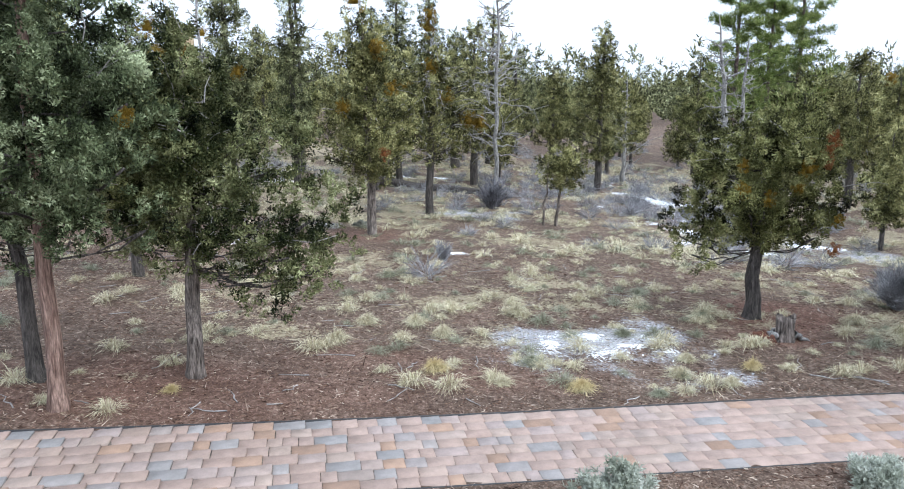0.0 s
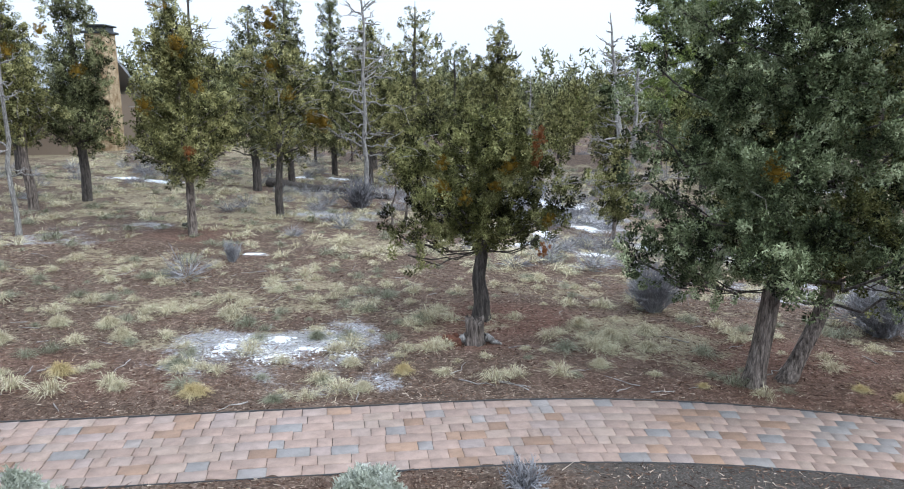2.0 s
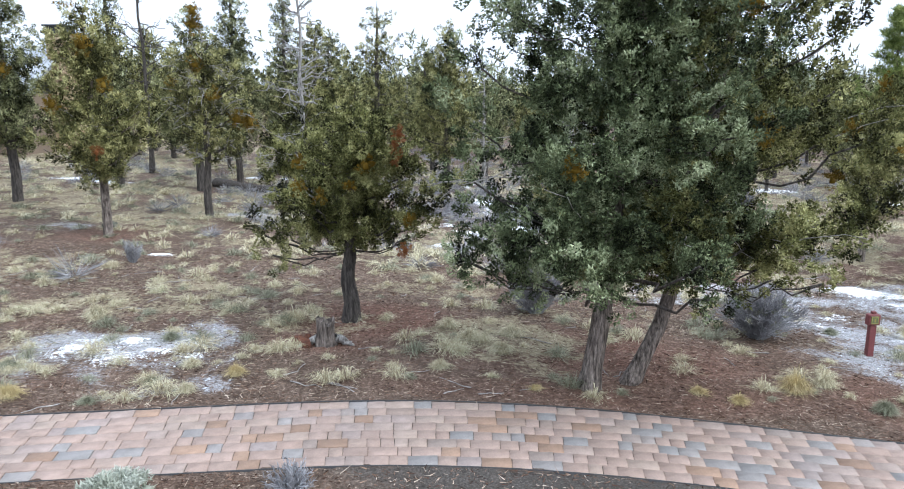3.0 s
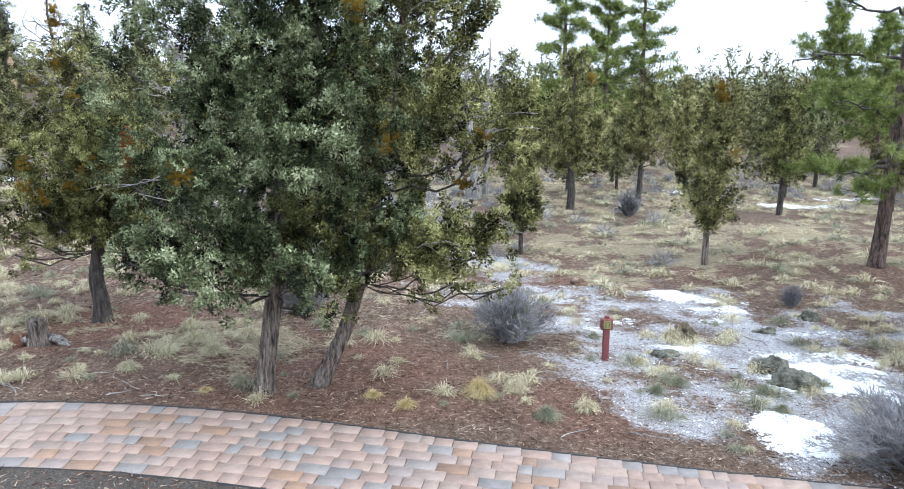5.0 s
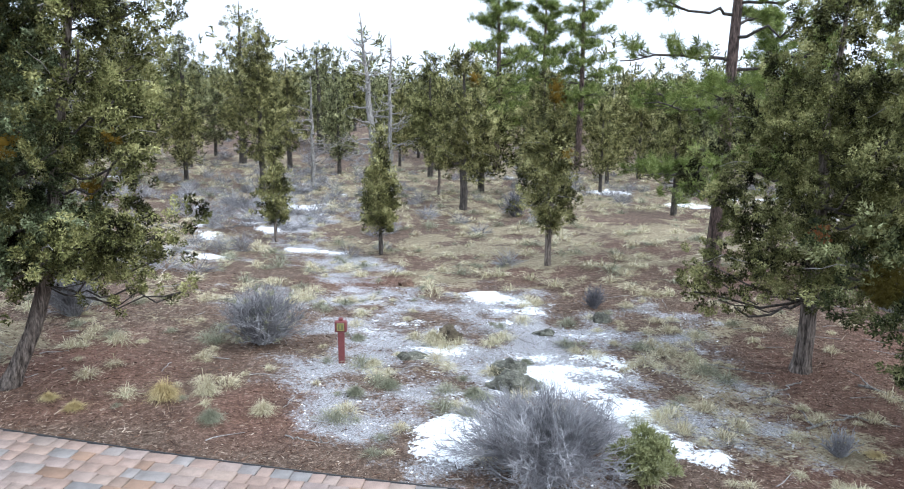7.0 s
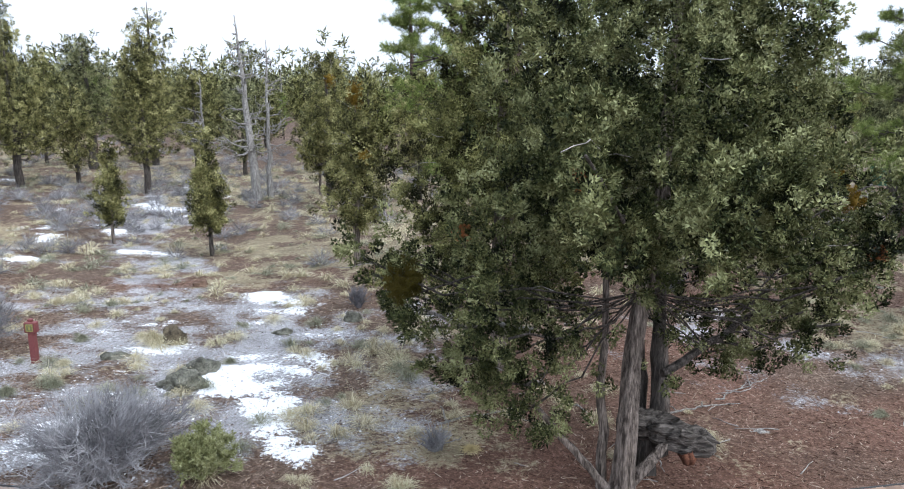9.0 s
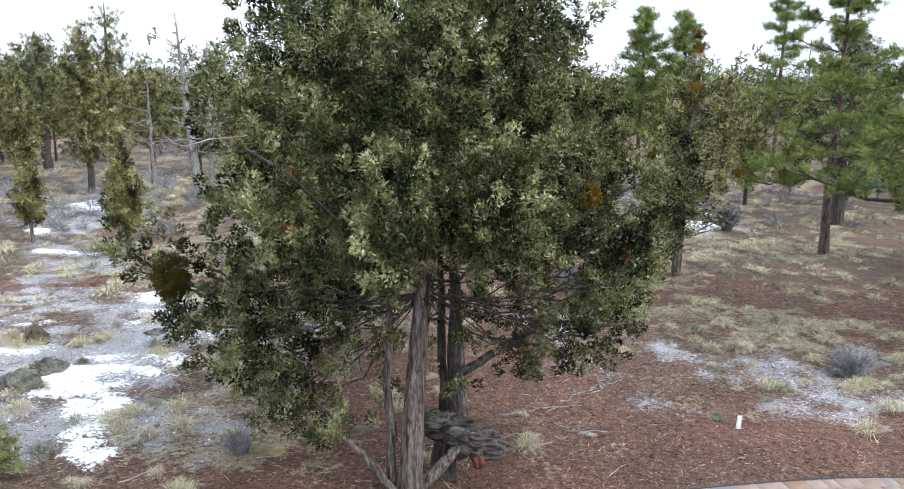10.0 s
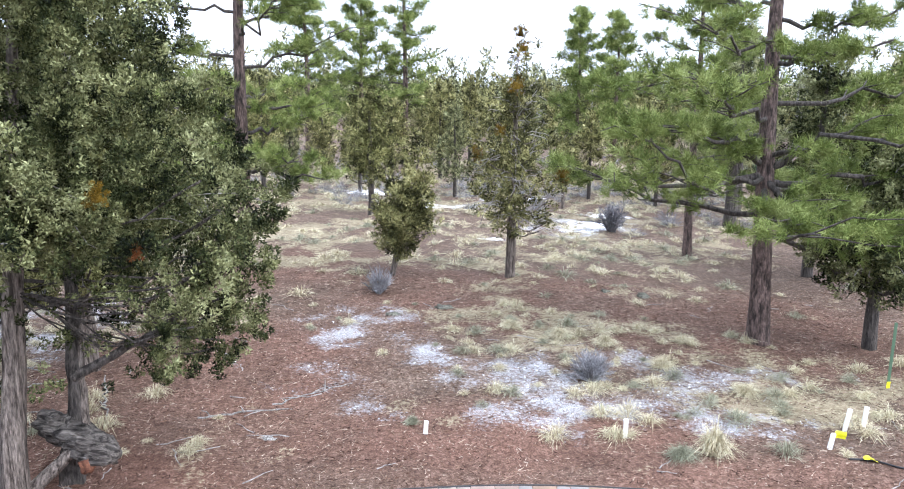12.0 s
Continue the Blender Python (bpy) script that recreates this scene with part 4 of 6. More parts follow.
# the many-stemmed juniper
def big_juniper(x, y):
    tree = conifer("juniper", x, y, 6.0, 2.32, 2.45, 0.118, M_LEAF_BLUE, M_BARK, "broad many-stemmed juniper with dense blue-green crown and gnarled foot", 18, "broad", (0.45, 0.25), 230, skirt=26, bough=0.40, limbs=8, twigs=34,
                   low=[(-1.0, -0.05, 0.95, 0.40), (-1.35, 0, 1.15, 0.48), (-1.0, -0.2, 1.3, 0.50), (-1.6, 0.0, 1.5, 0.50), (-0.7, 0.3, 1.9, 0.48), (-1.3, 0.5, 1.9, 0.48), (-0.5, 0.7, 1.6, 0.44), (0.9, 0.7, 1.9, 0.46), (1.4, 0.5, 1.9, 0.48), (1.9, 0.6, 1.5, 0.50), (2.0, 0.5, 2.0, 0.46), (1.45, 0.8, 1.35, 0.42), (2.2, 0.2, 2.6, 0.44), (1.9, -0.2, 1.9, 0.42), (2.05, -0.2, 3.2, 0.46), (-1.2, -0.6, 1.9, 0.44), (-0.8, -0.1, 1.65, 0.38), (1.3, 0.9, 1.25, 0.38), (1.75, 0.8, 1.35, 0.4), (1.9, 0.5, 1.8, 0.42), (-2.45, 0.05, 2.32, 0.27), (-2.2, 0.0, 2.5, 0.28), (-2.55, 0.0, 2.5, 0.25), (-1.9, 0.1, 2.3, 0.3),
                        (1.0, 1.0, 1.35, 0.34), (-1.9, 0.2, 1.75, 0.4), (2.1, 0.4, 2.3, 0.42), (0.6, 1.1, 1.6, 0.36), (2.1, 0.2, 2.9, 0.42), (2.0, -0.2, 2.4, 0.4)],
                   rust=[(-0.75, -1.35, 3.35, 0.07), (1.75, -0.9, 2.65, 0.055)], mistletoe=[(1.5, -0.9, 3.1, 0.09)])
    gen = np.random.default_rng(5)
    for a, b, t, mat in (((-0.19, 0.06, 0.0), (-0.20, 0.2, 2.6), 0.047, M_BARK), ((0.47, 0.36, 0.3), (0.42, 0.6, 2.6), 0.078, M_BARK_DARK), ((0.55, 0.34, 0.42), (0.5, 0.5, 1.5), 0.045, M_BARK),
                         ((0.33, 0.5, 0.3), (0.28, 0.8, 2.3), 0.05, M_BARK_DARK), ((0.47, 0.36, 1.2), (1.6, 0.7, 1.75), 0.045, M_BARK_DARK), ((-0.1, 0.0, 0.08), (-0.95, 0.1, 1.0), 0.042, M_BARK)):
        pts = bent(np.array(a) - [0, 0, 0.06], b, 12, 0.0, gen, 0.007)
        piece("stem", tube(pts, np.linspace(t * 1.1, t * 0.6, 12), 14, 0.09, 4, len(pts) + int(t * 1000)), mat, tree, soft=True)
    piece("root", tube(bent((0.06, 0.05, 0.04), (0.50, 0.2, 0.46), 8, 0.02, gen, 0.01), np.linspace(0.075, 0.05, 8), 10, 0.12, 4, 1), M_BARK, tree, soft=True)
    piece("root", tube(bent((0.3, 0.45, -0.08), (0.38, 0.42, 0.5), 6, 0.0, gen, 0.03), np.linspace(0.14, 0.10, 6), 12, 0.15, 4, 3), M_BARK_DARK, tree, soft=True)
    pts = bent((0.06, 0.48, 0.62), (0.92, 0.10, 0.44), 16, 0.03, gen, 0.02)
    v, f = tube(pts, np.r_[np.linspace(0.12, 0.15, 9), 0.155, 0.15, 0.145, 0.14, 0.13, 0.115, 0.09], 26, 0.2, 5, 2)
    v = v + 0.012 * np.sin(v[:, [1, 2, 0]] * [9, 25, 25]) * np.linspace(0.3, 1, len(v))[:, None]
    piece("broken_stem", (v, f), M_BROKEN, tree, "broken hollow weathered stem", True)
    for k in range(6):
        a = pts[-4] + gen.normal(0, 0.05, 3)
        piece("splinter", tube([a, a + [0.08, -0.04, -0.01], a + np.array([0.16, -0.07, -0.02]) + gen.normal(0, 0.025, 3)], [0.05, 0.035, 0.008], 6, 0.2), M_BROKEN, tree)
    for k in range(2):
        a = np.array([0.62 + 0.1 * k, 0.12, 0.42]) + gen.normal(0, 0.03, 3)
        piece("splinter", tube([a, a + [0.03, -0.02, -0.07], a + np.array([0.02, -0.02, -0.10]) + gen.normal(0, 0.02, 3)], [0.06, 0.05, 0.03], 8, 0.25), M_ROT, tree, "splinter of red rotten wood")
    o = gen.normal(size=(420, 3))
    o *= (gen.random(420) ** 0.4 / np.linalg.norm(o, axis=1))[:, None]
    piece("mistletoe", scatter_mixed(FINE, np.array([-2.15, -0.1, 2.25]) + o * [0.15, 0.15, 0.21], o + [0, 0, -0.5], np.full(420, 0.4), gen), M_MOSS, tree, "hanging ball of dark olive mistletoe")
    piece("limb", tube(bent((-0.9, 0.1, 1.7), (-2.15, -0.05, 2.0), 7, -0.08, gen, 0.03), np.linspace(0.03, 0.015, 7), 6), M_DEAD, tree)
    return tree


big_juniper(21.9, 6.5)

# trees of the middle ground
MIDDLE = dict(kind_of=MID, bough=0.40)
conifer("juniper", 0.53, 16.53, 5.6, 1.45, 1.2, 0.12, M_LEAF_OLIVE, M_BARK, "olive-green juniper with pale trunk in dry grass", 21, "column", (-0.1, 0), 95, limbs=12, twigs=10, mistletoe=[(-0.45, -1.0, 3.0, 0.18), (0.3, -1.0, 4.2, 0.2), (-0.2, -0.6, 5.3, 0.3), (0.6, -0.8, 3.4, 0.15)], rust=[(0.4, -1.0, 2.0, 0.12)], **MIDDLE)
conifer("juniper", 1.84, 19.72, 5.3, 1.45, 1.25, 0.13, M_LEAF_OLIVE, M_BARK_DARK, "thinning grey-green juniper hung with orange mistletoe", 22, "round", (0.1, 0), 62, limbs=26, twigs=150, sparse=0.5, mistletoe=[(0.0, -0.3, 5.1, 0.26), (0.05, -0.4, 5.4, 0.2), (0.05, -0.5, 4.1, 0.24), (0.5, -0.6, 3.3, 0.22), (1.05, -0.5, 2.7, 0.26), (1.35, -0.4, 2.6, 0.24), (-0.6, -0.5, 3.6, 0.16)], **MIDDLE)
conifer("juniper", -4.4, 18.8, 5.9, 1.25, 1.5, 0.14, M_LEAF_OLIVE, M_BARK, "open-crowned juniper with several mistletoe balls", 23, "column", (-0.3, 0), 62, limbs=18, twigs=40, sparse=0.5, mistletoe=[(-0.5, -0.5, 5.5, 0.34), (-0.7, -0.4, 4.7, 0.3), (-0.35, -0.6, 3.9, 0.32), (0.15, -0.6, 4.0, 0.2)], **MIDDLE)
conifer("juniper", -3.83, 20.52, 7.2, 1.4, 1.2, 0.15, M_LEAF_DARK, M_BARK_DARK, "tall dark juniper with drooping lower boughs", 24, "cone", (0, 0), 105, limbs=14, mistletoe=[(0.6, -1.0, 3.6, 0.2), (-0.3, -1.0, 4.6, 0.18)], **MIDDLE)
conifer("juniper", -0.21, 25.19, 7.0, 1.8, 1.0, 0.16, M_LEAF_DARK, M_BARK_DARK, "dark juniper standing behind paler ones", 25, "cone", (0, 0), 85, limbs=8, **MIDDLE)
conifer("juniper", 2.77, 35.38, 7.0, 2.1, 1.6, 0.26, M_LEAF_DARK, M_BARK_DARK, "dark wide juniper at the back", 26, "broad", (0, 0), 90, limbs=8, **MIDDLE)
conifer("juniper", 8.3, 28.2, 7.1, 1.5, 1.1, 0.15, M_LEAF_OLIVE, M_BARK_DARK, "tall yellowish-green juniper at the back", 27, "cone", (0.1, 0), 110, limbs=8, **MIDDLE)
conifer("juniper", 11.0, 19.3, 3.0, 0.5, 0.25, 0.05, M_LEAF_OLIVE, M_BARK, "narrow young olive juniper among sagebrush", 28, "column", (0, 0), 40, limbs=4, kind_of=MID, bough=0.28)
conifer("juniper", 13.92, 18.5, 3.55, 0.72, 0.45, 0.06, M_LEAF_OLIVE, M_BARK_DARK, "narrow young juniper with pointed crown", 29, "cone", (0, 0), 60, limbs=6, kind_of=MID, bough=0.30)
conifer("juniper", 16.11, 24.26, 5.6, 1.6, 0.9, 0.16, M_LEAF_OLIVE, M_BARK_DARK, "olive juniper with short dark trunk on open ground", 30, "broad", (0, 0), 85, limbs=12, twigs=20, mistletoe=[(0.3, -1.2, 4.3, 0.2)], **MIDDLE)
conifer("juniper", 18.01, 16.47, 4.3, 0.95, 0.75, 0.085, M_LEAF_OLIVE, M_BARK, "slender juniper with golden mistletoe at its tip", 31, "cone", (0.05, 0), 75, limbs=10, twigs=15, kind_of=MID, bough=0.32, mistletoe=[(0.06, -0.1, 4.05, 0.2), (0.06, -0.2, 3.8, 0.2), (0.3, -0.6, 2.6, 0.12)])
conifer("juniper", 23.26, 24.4, 4.6, 1.25, 0.9, 0.12, M_LEAF, M_BARK_DARK, "small juniper with dark trunk below the pines", 32, "broad", (0, 0), 55, limbs=8, **MIDDLE)
conifer("juniper", 27.32, 15.61, 5.2, 1.2, 0.95, 0.115, M_LEAF_OLIVE, M_BARK, "sparse upright juniper dotted with orange mistletoe", 33, "column", (0.05, 0), 46, limbs=30, twigs=130, sparse=0.6, mistletoe=[(0.1, -0.1, 5.15, 0.16), (0.18, -0.1, 4.85, 0.14), (0.02, -0.4, 4.1, 0.18), (-0.75, -0.4, 2.7, 0.14), (1.0, -0.5, 2.3, 0.14), (-0.3, -0.5, 3.2, 0.1)], low=[(0.75, -0.2, 1.3, 0.3), (0.6, -0.3, 1.15, 0.28)], **MIDDLE)
conifer("juniper", 24.8, 14.99, 3.1, 0.85, 0.35, 0.06, M_LEAF_OLIVE, M_BARK, "leaning young juniper with full grey-green crown", 34, "cone", (0.62, 0), 70, limbs=6, kind_of=MID, bough=0.32)
conifer("juniper", 32.83, 11.37, 3.6, 1.25, 0.75, 0.12, M_LEAF_BLUE, M_BARK_DARK, "grey-green juniper beside the big pine", 36, "broad", (0, 0), 70, limbs=10, twigs=20, **MIDDLE)
conifer("juniper", 35.08, 23.59, 7.0, 1.9, 2.0, 0.26, M_LEAF_DARK, M_BARK_DARK, "dark juniper with thick bare lower trunk", 37, "broad", (0, 0), 80, limbs=8, **MIDDLE)
conifer("juniper", 35.96, 25.55, 7.4, 2.0, 2.0, 0.28, M_LEAF_DARK, M_BARK_DARK, "dark juniper crowding against its neighbour", 38, "cone", (0, 0), 80, limbs=8, **MIDDLE)
conifer("juniper", 30.19, 27.4, 3.2, 0.8, 0.6, 0.07, M_LEAF_OLIVE, M_BARK, "young juniper near the snow patch", 39, "cone", (0, 0), 45, limbs=5, kind_of=MID, bough=0.3)
conifer("juniper", 28.14, 26.17, 5.0, 1.1, 0.6, 0.1, M_LEAF_OLIVE, M_BARK_DARK, "olive juniper behind the clearing", 40, "cone", (0, 0), 60, limbs=6, **MIDDLE)
conifer("juniper", 15.23, 27.4, 3.0, 0.7, 0.9, 0.06, M_LEAF_OLIVE, M_BARK, "thin young juniper on bare trunk", 41, "round", (0, 0), 30, limbs=5, kind_of=MID, bough=0.3)
conifer("juniper", 19.05, 26.78, 5.2, 1.3, 1.2, 0.11, M_LEAF_OLIVE, M_BARK_DARK, "olive juniper with bare lower trunk", 42, "broad", (0, 0), 65, limbs=8, **MIDDLE)
conifer("juniper", 34.3, 16.59, 6.0, 1.5, 0.8, 0.14, M_LEAF_BLUE, M_BARK_DARK, "grey-green juniper behind the big pine", 43, "broad", (0, 0), 80, limbs=8, **MIDDLE)
conifer("juniper", -6.37, 15.73, 6.0, 1.6, 1.2, 0.14, M_LEAF, M_BARK_DARK, "full green juniper at the woodland's edge", 44, "broad", (0, 0), 85, limbs=8, **MIDDLE)
conifer("juniper", -2.85, 11.43, 3.6, 1.0, 0.9, 0.1, M_LEAF, M_BARK_DARK, "smaller juniper behind the path-side trees", 45, "broad", (0, 0), 60, limbs=8, **MIDDLE)

conifer("juniper", 0.5, 27.5, 8.6, 1.3, 0.8, 0.15, M_LEAF_DARK, M_BARK_DARK, "tall dark juniper behind the mistletoe-hung one", 47, "column", (0, 0), 95, limbs=6, **MIDDLE)
conifer("juniper", 1.6, 31.0, 9.2, 1.2, 0.8, 0.15, M_LEAF_DARK, M_BARK_DARK, "tall slender dark juniper at the back", 48, "column", (0, 0), 90, limbs=6, **MIDDLE)

conifer("juniper", -8.6, 25.5, 6.4, 1.7, 0.9, 0.16, M_LEAF_DARK, M_BARK_DARK, "bushy dark juniper before the house roof", 106, "broad", (0, 0), 85, limbs=6, **MIDDLE)
conifer("juniper", -2.9, 25.0, 8.4, 0.95, 0.8, 0.14, M_LEAF_DARK, M_BARK_DARK, "slender dark juniper in front of the house", 49, "column", (0, 0), 80, limbs=6, **MIDDLE)
conifer("juniper", 3.4, 28.1, 6.6, 2.1, 1.0, 0.17, M_LEAF_OLIVE, M_BARK_DARK, "broad olive juniper on grassy ground", 101, "broad", (0, 0), 105, limbs=10, **MIDDLE)
conifer("juniper", 4.6, 38.3, 9.5, 2.3, 1.4, 0.22, M_LEAF_OLIVE, M_BARK_DARK, "tall golden-olive juniper with ragged top", 102, "column", (0.2, 0), 105, limbs=8, twigs=20, **MIDDLE)
conifer("juniper", 7.6, 36.0, 6.2, 1.5, 1.0, 0.15, M_LEAF_OLIVE, M_BARK_DARK, "olive juniper crowding a taller one", 103, "cone", (0, 0), 70, limbs=6, **MIDDLE)
conifer("juniper", 14.6, 35.5, 6.4, 1.7, 1.0, 0.16, M_LEAF, M_BARK_DARK, "green juniper behind the dead trunks", 104, "broad", (0, 0), 75, limbs=6, **MIDDLE)
conifer("juniper", 6.9, 48.0, 7.6, 2.3, 1.4, 0.24, M_LEAF_DARK, M_BARK_DARK, "round dark juniper beyond the sagebrush", 105, "round", (0, 0), 75, limbs=6, **MIDDLE)

# the forked sapling
def sapling(x, y):
    gen = np.random.default_rng(8)
    tree = conifer("sapling", x, y, 2.35, 0.75, 0.95, 0.04, M_LEAF_OLIVE, M_BARK, "small forked juniper sapling with bushy olive head", 46, "round", (0.2, 0), 30, kind_of=MID, bough=0.28, limbs=5)
    piece("stem", tube(bent((-0.35, 0, -0.05), (-0.25, 0, 1.9), 7, 0, gen, 0.02), np.linspace(0.035, 0.012, 7), 7), M_BARK, tree, soft=True)
    return tree


sapling(5.31, 19.29)

# pines
pine("pine", 21.49, 15.61, 11.5, 2.2, 1.9, 0.18, "large pine with plated brown trunk and long sweeping limbs", 51, limbs=34, tufts=27, lean=(0.38, 0.15),
     big=[(2.3, -1.7, -0.5, 2.1, 0.045), (2.0, -1.2, -1.0, 1.7, 0.035), (2.6, 1.4, -0.9, 2.4, 0.045), (3.4, -1.9, -0.3, 3.8, 0.04)])
pine("pine", 31.12, 11.68, 10.0, 2.75, 1.75, 0.195, "large pine with reddish trunk, forked limbs and bright needle pads", 52, limbs=32, tufts=34, lean=(-0.3, 0),
     big=[(2.95, -1.3, -0.3, 3.5, 0.075), (2.8, -2.6, -0.7, 2.9, 0.07), (2.75, 0.5, -2.2, 2.2, 0.05), (2.9, 1.2, -0.5, 3.7, 0.07), (2.7, 2.2, -0.6, 2.8, 0.06), (2.6, -0.6, -1.9, 2.25, 0.05), (3.3, -2.3, -1.2, 3.6, 0.05)])
pine("pine", 32.15, 18.68, 7.5, 1.7, 1.6, 0.13, "slender pine with thin bare lower branches", 53, limbs=24, tufts=20)
pine("pine", 18.1, 40.0, 12.0, 2.0, 2.6, 0.2, "tall bright green pine at the back", 54, limbs=34, near=False)
pine("pine", 23.15, 43.36, 14.0, 1.8, 3.5, 0.22, "tall slender pine at the back", 55, limbs=34, near=False)
pine("pine", 20.8, 42.0, 10.4, 1.8, 3.0, 0.2, "tall pine in the far row", 57, limbs=30, near=False)
pine("pine", 36.94, 15.12, 9.5, 2.6, 2.0, 0.2, "pine with wide needle pads at the clearing's edge", 58, limbs=28, near=False, tufts=34)
pine("pine", 32.8, 40.5, 8.7, 1.7, 2.0, 0.15, "tall open pine beyond the clearing", 59, limbs=28, near=False)
pine("pine", 34.4, 38.3, 8.2, 1.6, 1.8, 0.15, "slender pointed pine beyond the clearing", 56, limbs=26, near=False)

# standing dead trees
snag("snag", 3.89, 22.73, 7.6, 0.075, "tall bleached dead tree with bare crooked branches", 61, 60, 2.1, 0.22)
snag("snag", 13.05, 26.7, 6.7, 0.15, "thick grey dead trunk with long bare branches", 62, 40, 1.7, 0.25, lean=(-0.7, 0.6))
snag("snag", -3.54, 29.24, 9.5, 0.075, "dark dead tree with drooping bare limbs", 63, 38, 2.6, 0.35, mat=M_BARK_DARK)
snag("snag", 13.38, 27.1, 5.8, 0.10, "slimmer pointed dead trunk beside a thicker one", 64, 36, 1.3, 0.3, lean=(0.1, 0.1))
snag("snag", 9.86, 30.47, 4.5, 0.087, "grey dead tree with matted bare branches", 65, 24, 1.6, 0.2)
snag("snag", -2.95, 15.61, 5.6, 0.043, "thin pale dead tree with curling branches", 66, 20, 0.9, 0.2)

# ---------------------------------------------------------------- woodland behind
def woodland():
    gen = np.random.default_rng(21)
    low = dict(kind_of=FAR, bough=0.7)
    kinds = [
        conifer("juniper", -13.41, 29.85, 6.5, 1.8, 0.9, 0.15, M_LEAF_OLIVE, M_BARK_DARK, "olive juniper in the open woodland behind", 71, "cone", (0, 0), 36, limbs=5, group="woodland trees", **low),
        conifer("juniper", -17.32, 37.22, 7.5, 2.0, 1.2, 0.18, M_LEAF_DARK, M_BARK_DARK, "dark green juniper in the open woodland behind", 72, "cone", (0, 0), 40, limbs=5, group="woodland trees", **low),
        conifer("juniper", -15.2, 33.0, 5.5, 1.9, 0.8, 0.16, M_LEAF, M_BARK_DARK, "bushy juniper in the open woodland behind", 73, "broad", (0, 0), 36, limbs=5, group="woodland trees", **low),
        conifer("juniper", 45.25, 32.31, 6.8, 1.6, 0.9, 0.15, M_LEAF_OLIVE, M_BARK_DARK, "narrow olive juniper in the open woodland behind", 74, "column", (0, 0), 36, limbs=5, group="woodland trees", **low),
        pine("pine", 43.29, 47.04, 11, 2.4, 3.0, 0.2, "tall green pine in the woodland behind", 75, limbs=22, near=False, group="woodland trees"),
        snag("snag", 49.16, 55.64, 8.5, 0.09, "grey dead tree in the woodland behind", 76, 34, 1.2, 0.3),
    ]
    taken = [(o.location.x, o.location.y) for o in scene.objects if o.parent is None and o.get("category") in ("juniper tree", "pine tree", "dead tree")]
    made = 0
    TALL = [6.5, 7.5, 5.5, 6.8, 11.0, 8.5]
    for _ in range(4000):
        y = 27 + 72 * gen.random() ** 1.7
        x = 14 + gen.uniform(-1, 1) * (20 + 0.72 * y)
        gap = 2.0 + 0.012 * y
        if any((x - a) ** 2 + (y - b) ** 2 < gap**2 for a, b in taken):
            continue
        if 5.0 < x < 12.5 and y < 31 or 17 < x < 31 and y < 29.5 or -7 < x < -1 and y < 30 or -24 < x < -9 and 27 < y < 46 or abs(x - (7.5 - 0.51 * y)) < 1.6 and y < 37:
            continue
        taken.append((x, y))
        k = gen.choice(6, p=[0.29, 0.23, 0.25, 0.18, 0.02, 0.03])
        ob = copy_thing(kinds[k], pose(x, y, on(x, y), 0, 0, gen.uniform(0, 360)))
        s = (0.5 + 0.5 * gen.random() ** 1.3) * (1.3 if gen.random() < 0.16 else 1.0) * (4.3 + 0.030 * y) / TALL[k]
        ob.scale = (s * gen.uniform(0.9, 1.1), s * gen.uniform(0.9, 1.1), s)
        made += 1
        if made >= 240:
            break


woodland()


def far_forest():
    """The wooded slope in the distance, too far to count."""
    gen = np.random.default_rng(31)
    n = 5500
    y = 98 + 340 * gen.random(n) ** 1.6
    x = 14 + gen.uniform(-1, 1, n) * (50 + 0.72 * y)
    tall = 3.5 + 8.0 * gen.random(n) ** 2.2
    k = 5
    i = np.repeat(np.arange(n), k)
    u = gen.random(n * k)
    r = (1 - u) * tall[i] * 0.22 * np.sqrt(gen.random(n * k))
    th = gen.uniform(0, 2 * np.pi, n * k)
    c = np.stack([x[i] + r * np.cos(th), y[i] + r * np.sin(th), height(x, y)[i] + tall[i] * (0.06 + 0.9 * u)], 1)
    t = [spray(gen, 4, 4, 0.9, 0.55, 0.2, 1.2) for _ in range(3)]
    ob = piece("distant_forest", scatter_mixed(t, c, gen.normal(0, 0.6, c.shape) + [0, 0, 0.8], gen.uniform(0.9, 1.5, n * k), gen), M_LEAF_DARK)
    tagged(ob, "distant dark green conifer forest on a low hill", "forest", kind="stuff")


far_forest()

# ---------------------------------------------------------------- paved path
def paver_shape(w, d, h=0.06, r=0.004, gen=None):
    """A tumbled paver, its top edges rounded and its outline a little uneven, as arrays."""
    x, y = w / 2, d / 2
    c = np.array([(-x, -y), (0, -y), (x, -y), (x, 0), (x, y), (0, y), (-x, y), (-x, 0)])
    if gen is not None:
        c = c + gen.normal(0, 0.0022, c.shape)
    inner = c - np.sign(c) * r
    v = np.concatenate([np.column_stack([c, np.zeros(8)]), np.column_stack([c, np.full(8, h - r)]), np.column_stack([inner, np.full(8, h)])])
    f = [[i * 8 + j, i * 8 + (j + 1) % 8, i * 8 + 8 + (j + 1) % 8, i * 8 + 8 + j] for i in range(2) for j in range(8)]
    f += [[16, 17, 18, 19], [16, 19, 20, 23], [20, 21, 22, 23]]
    return v, np.array(f)


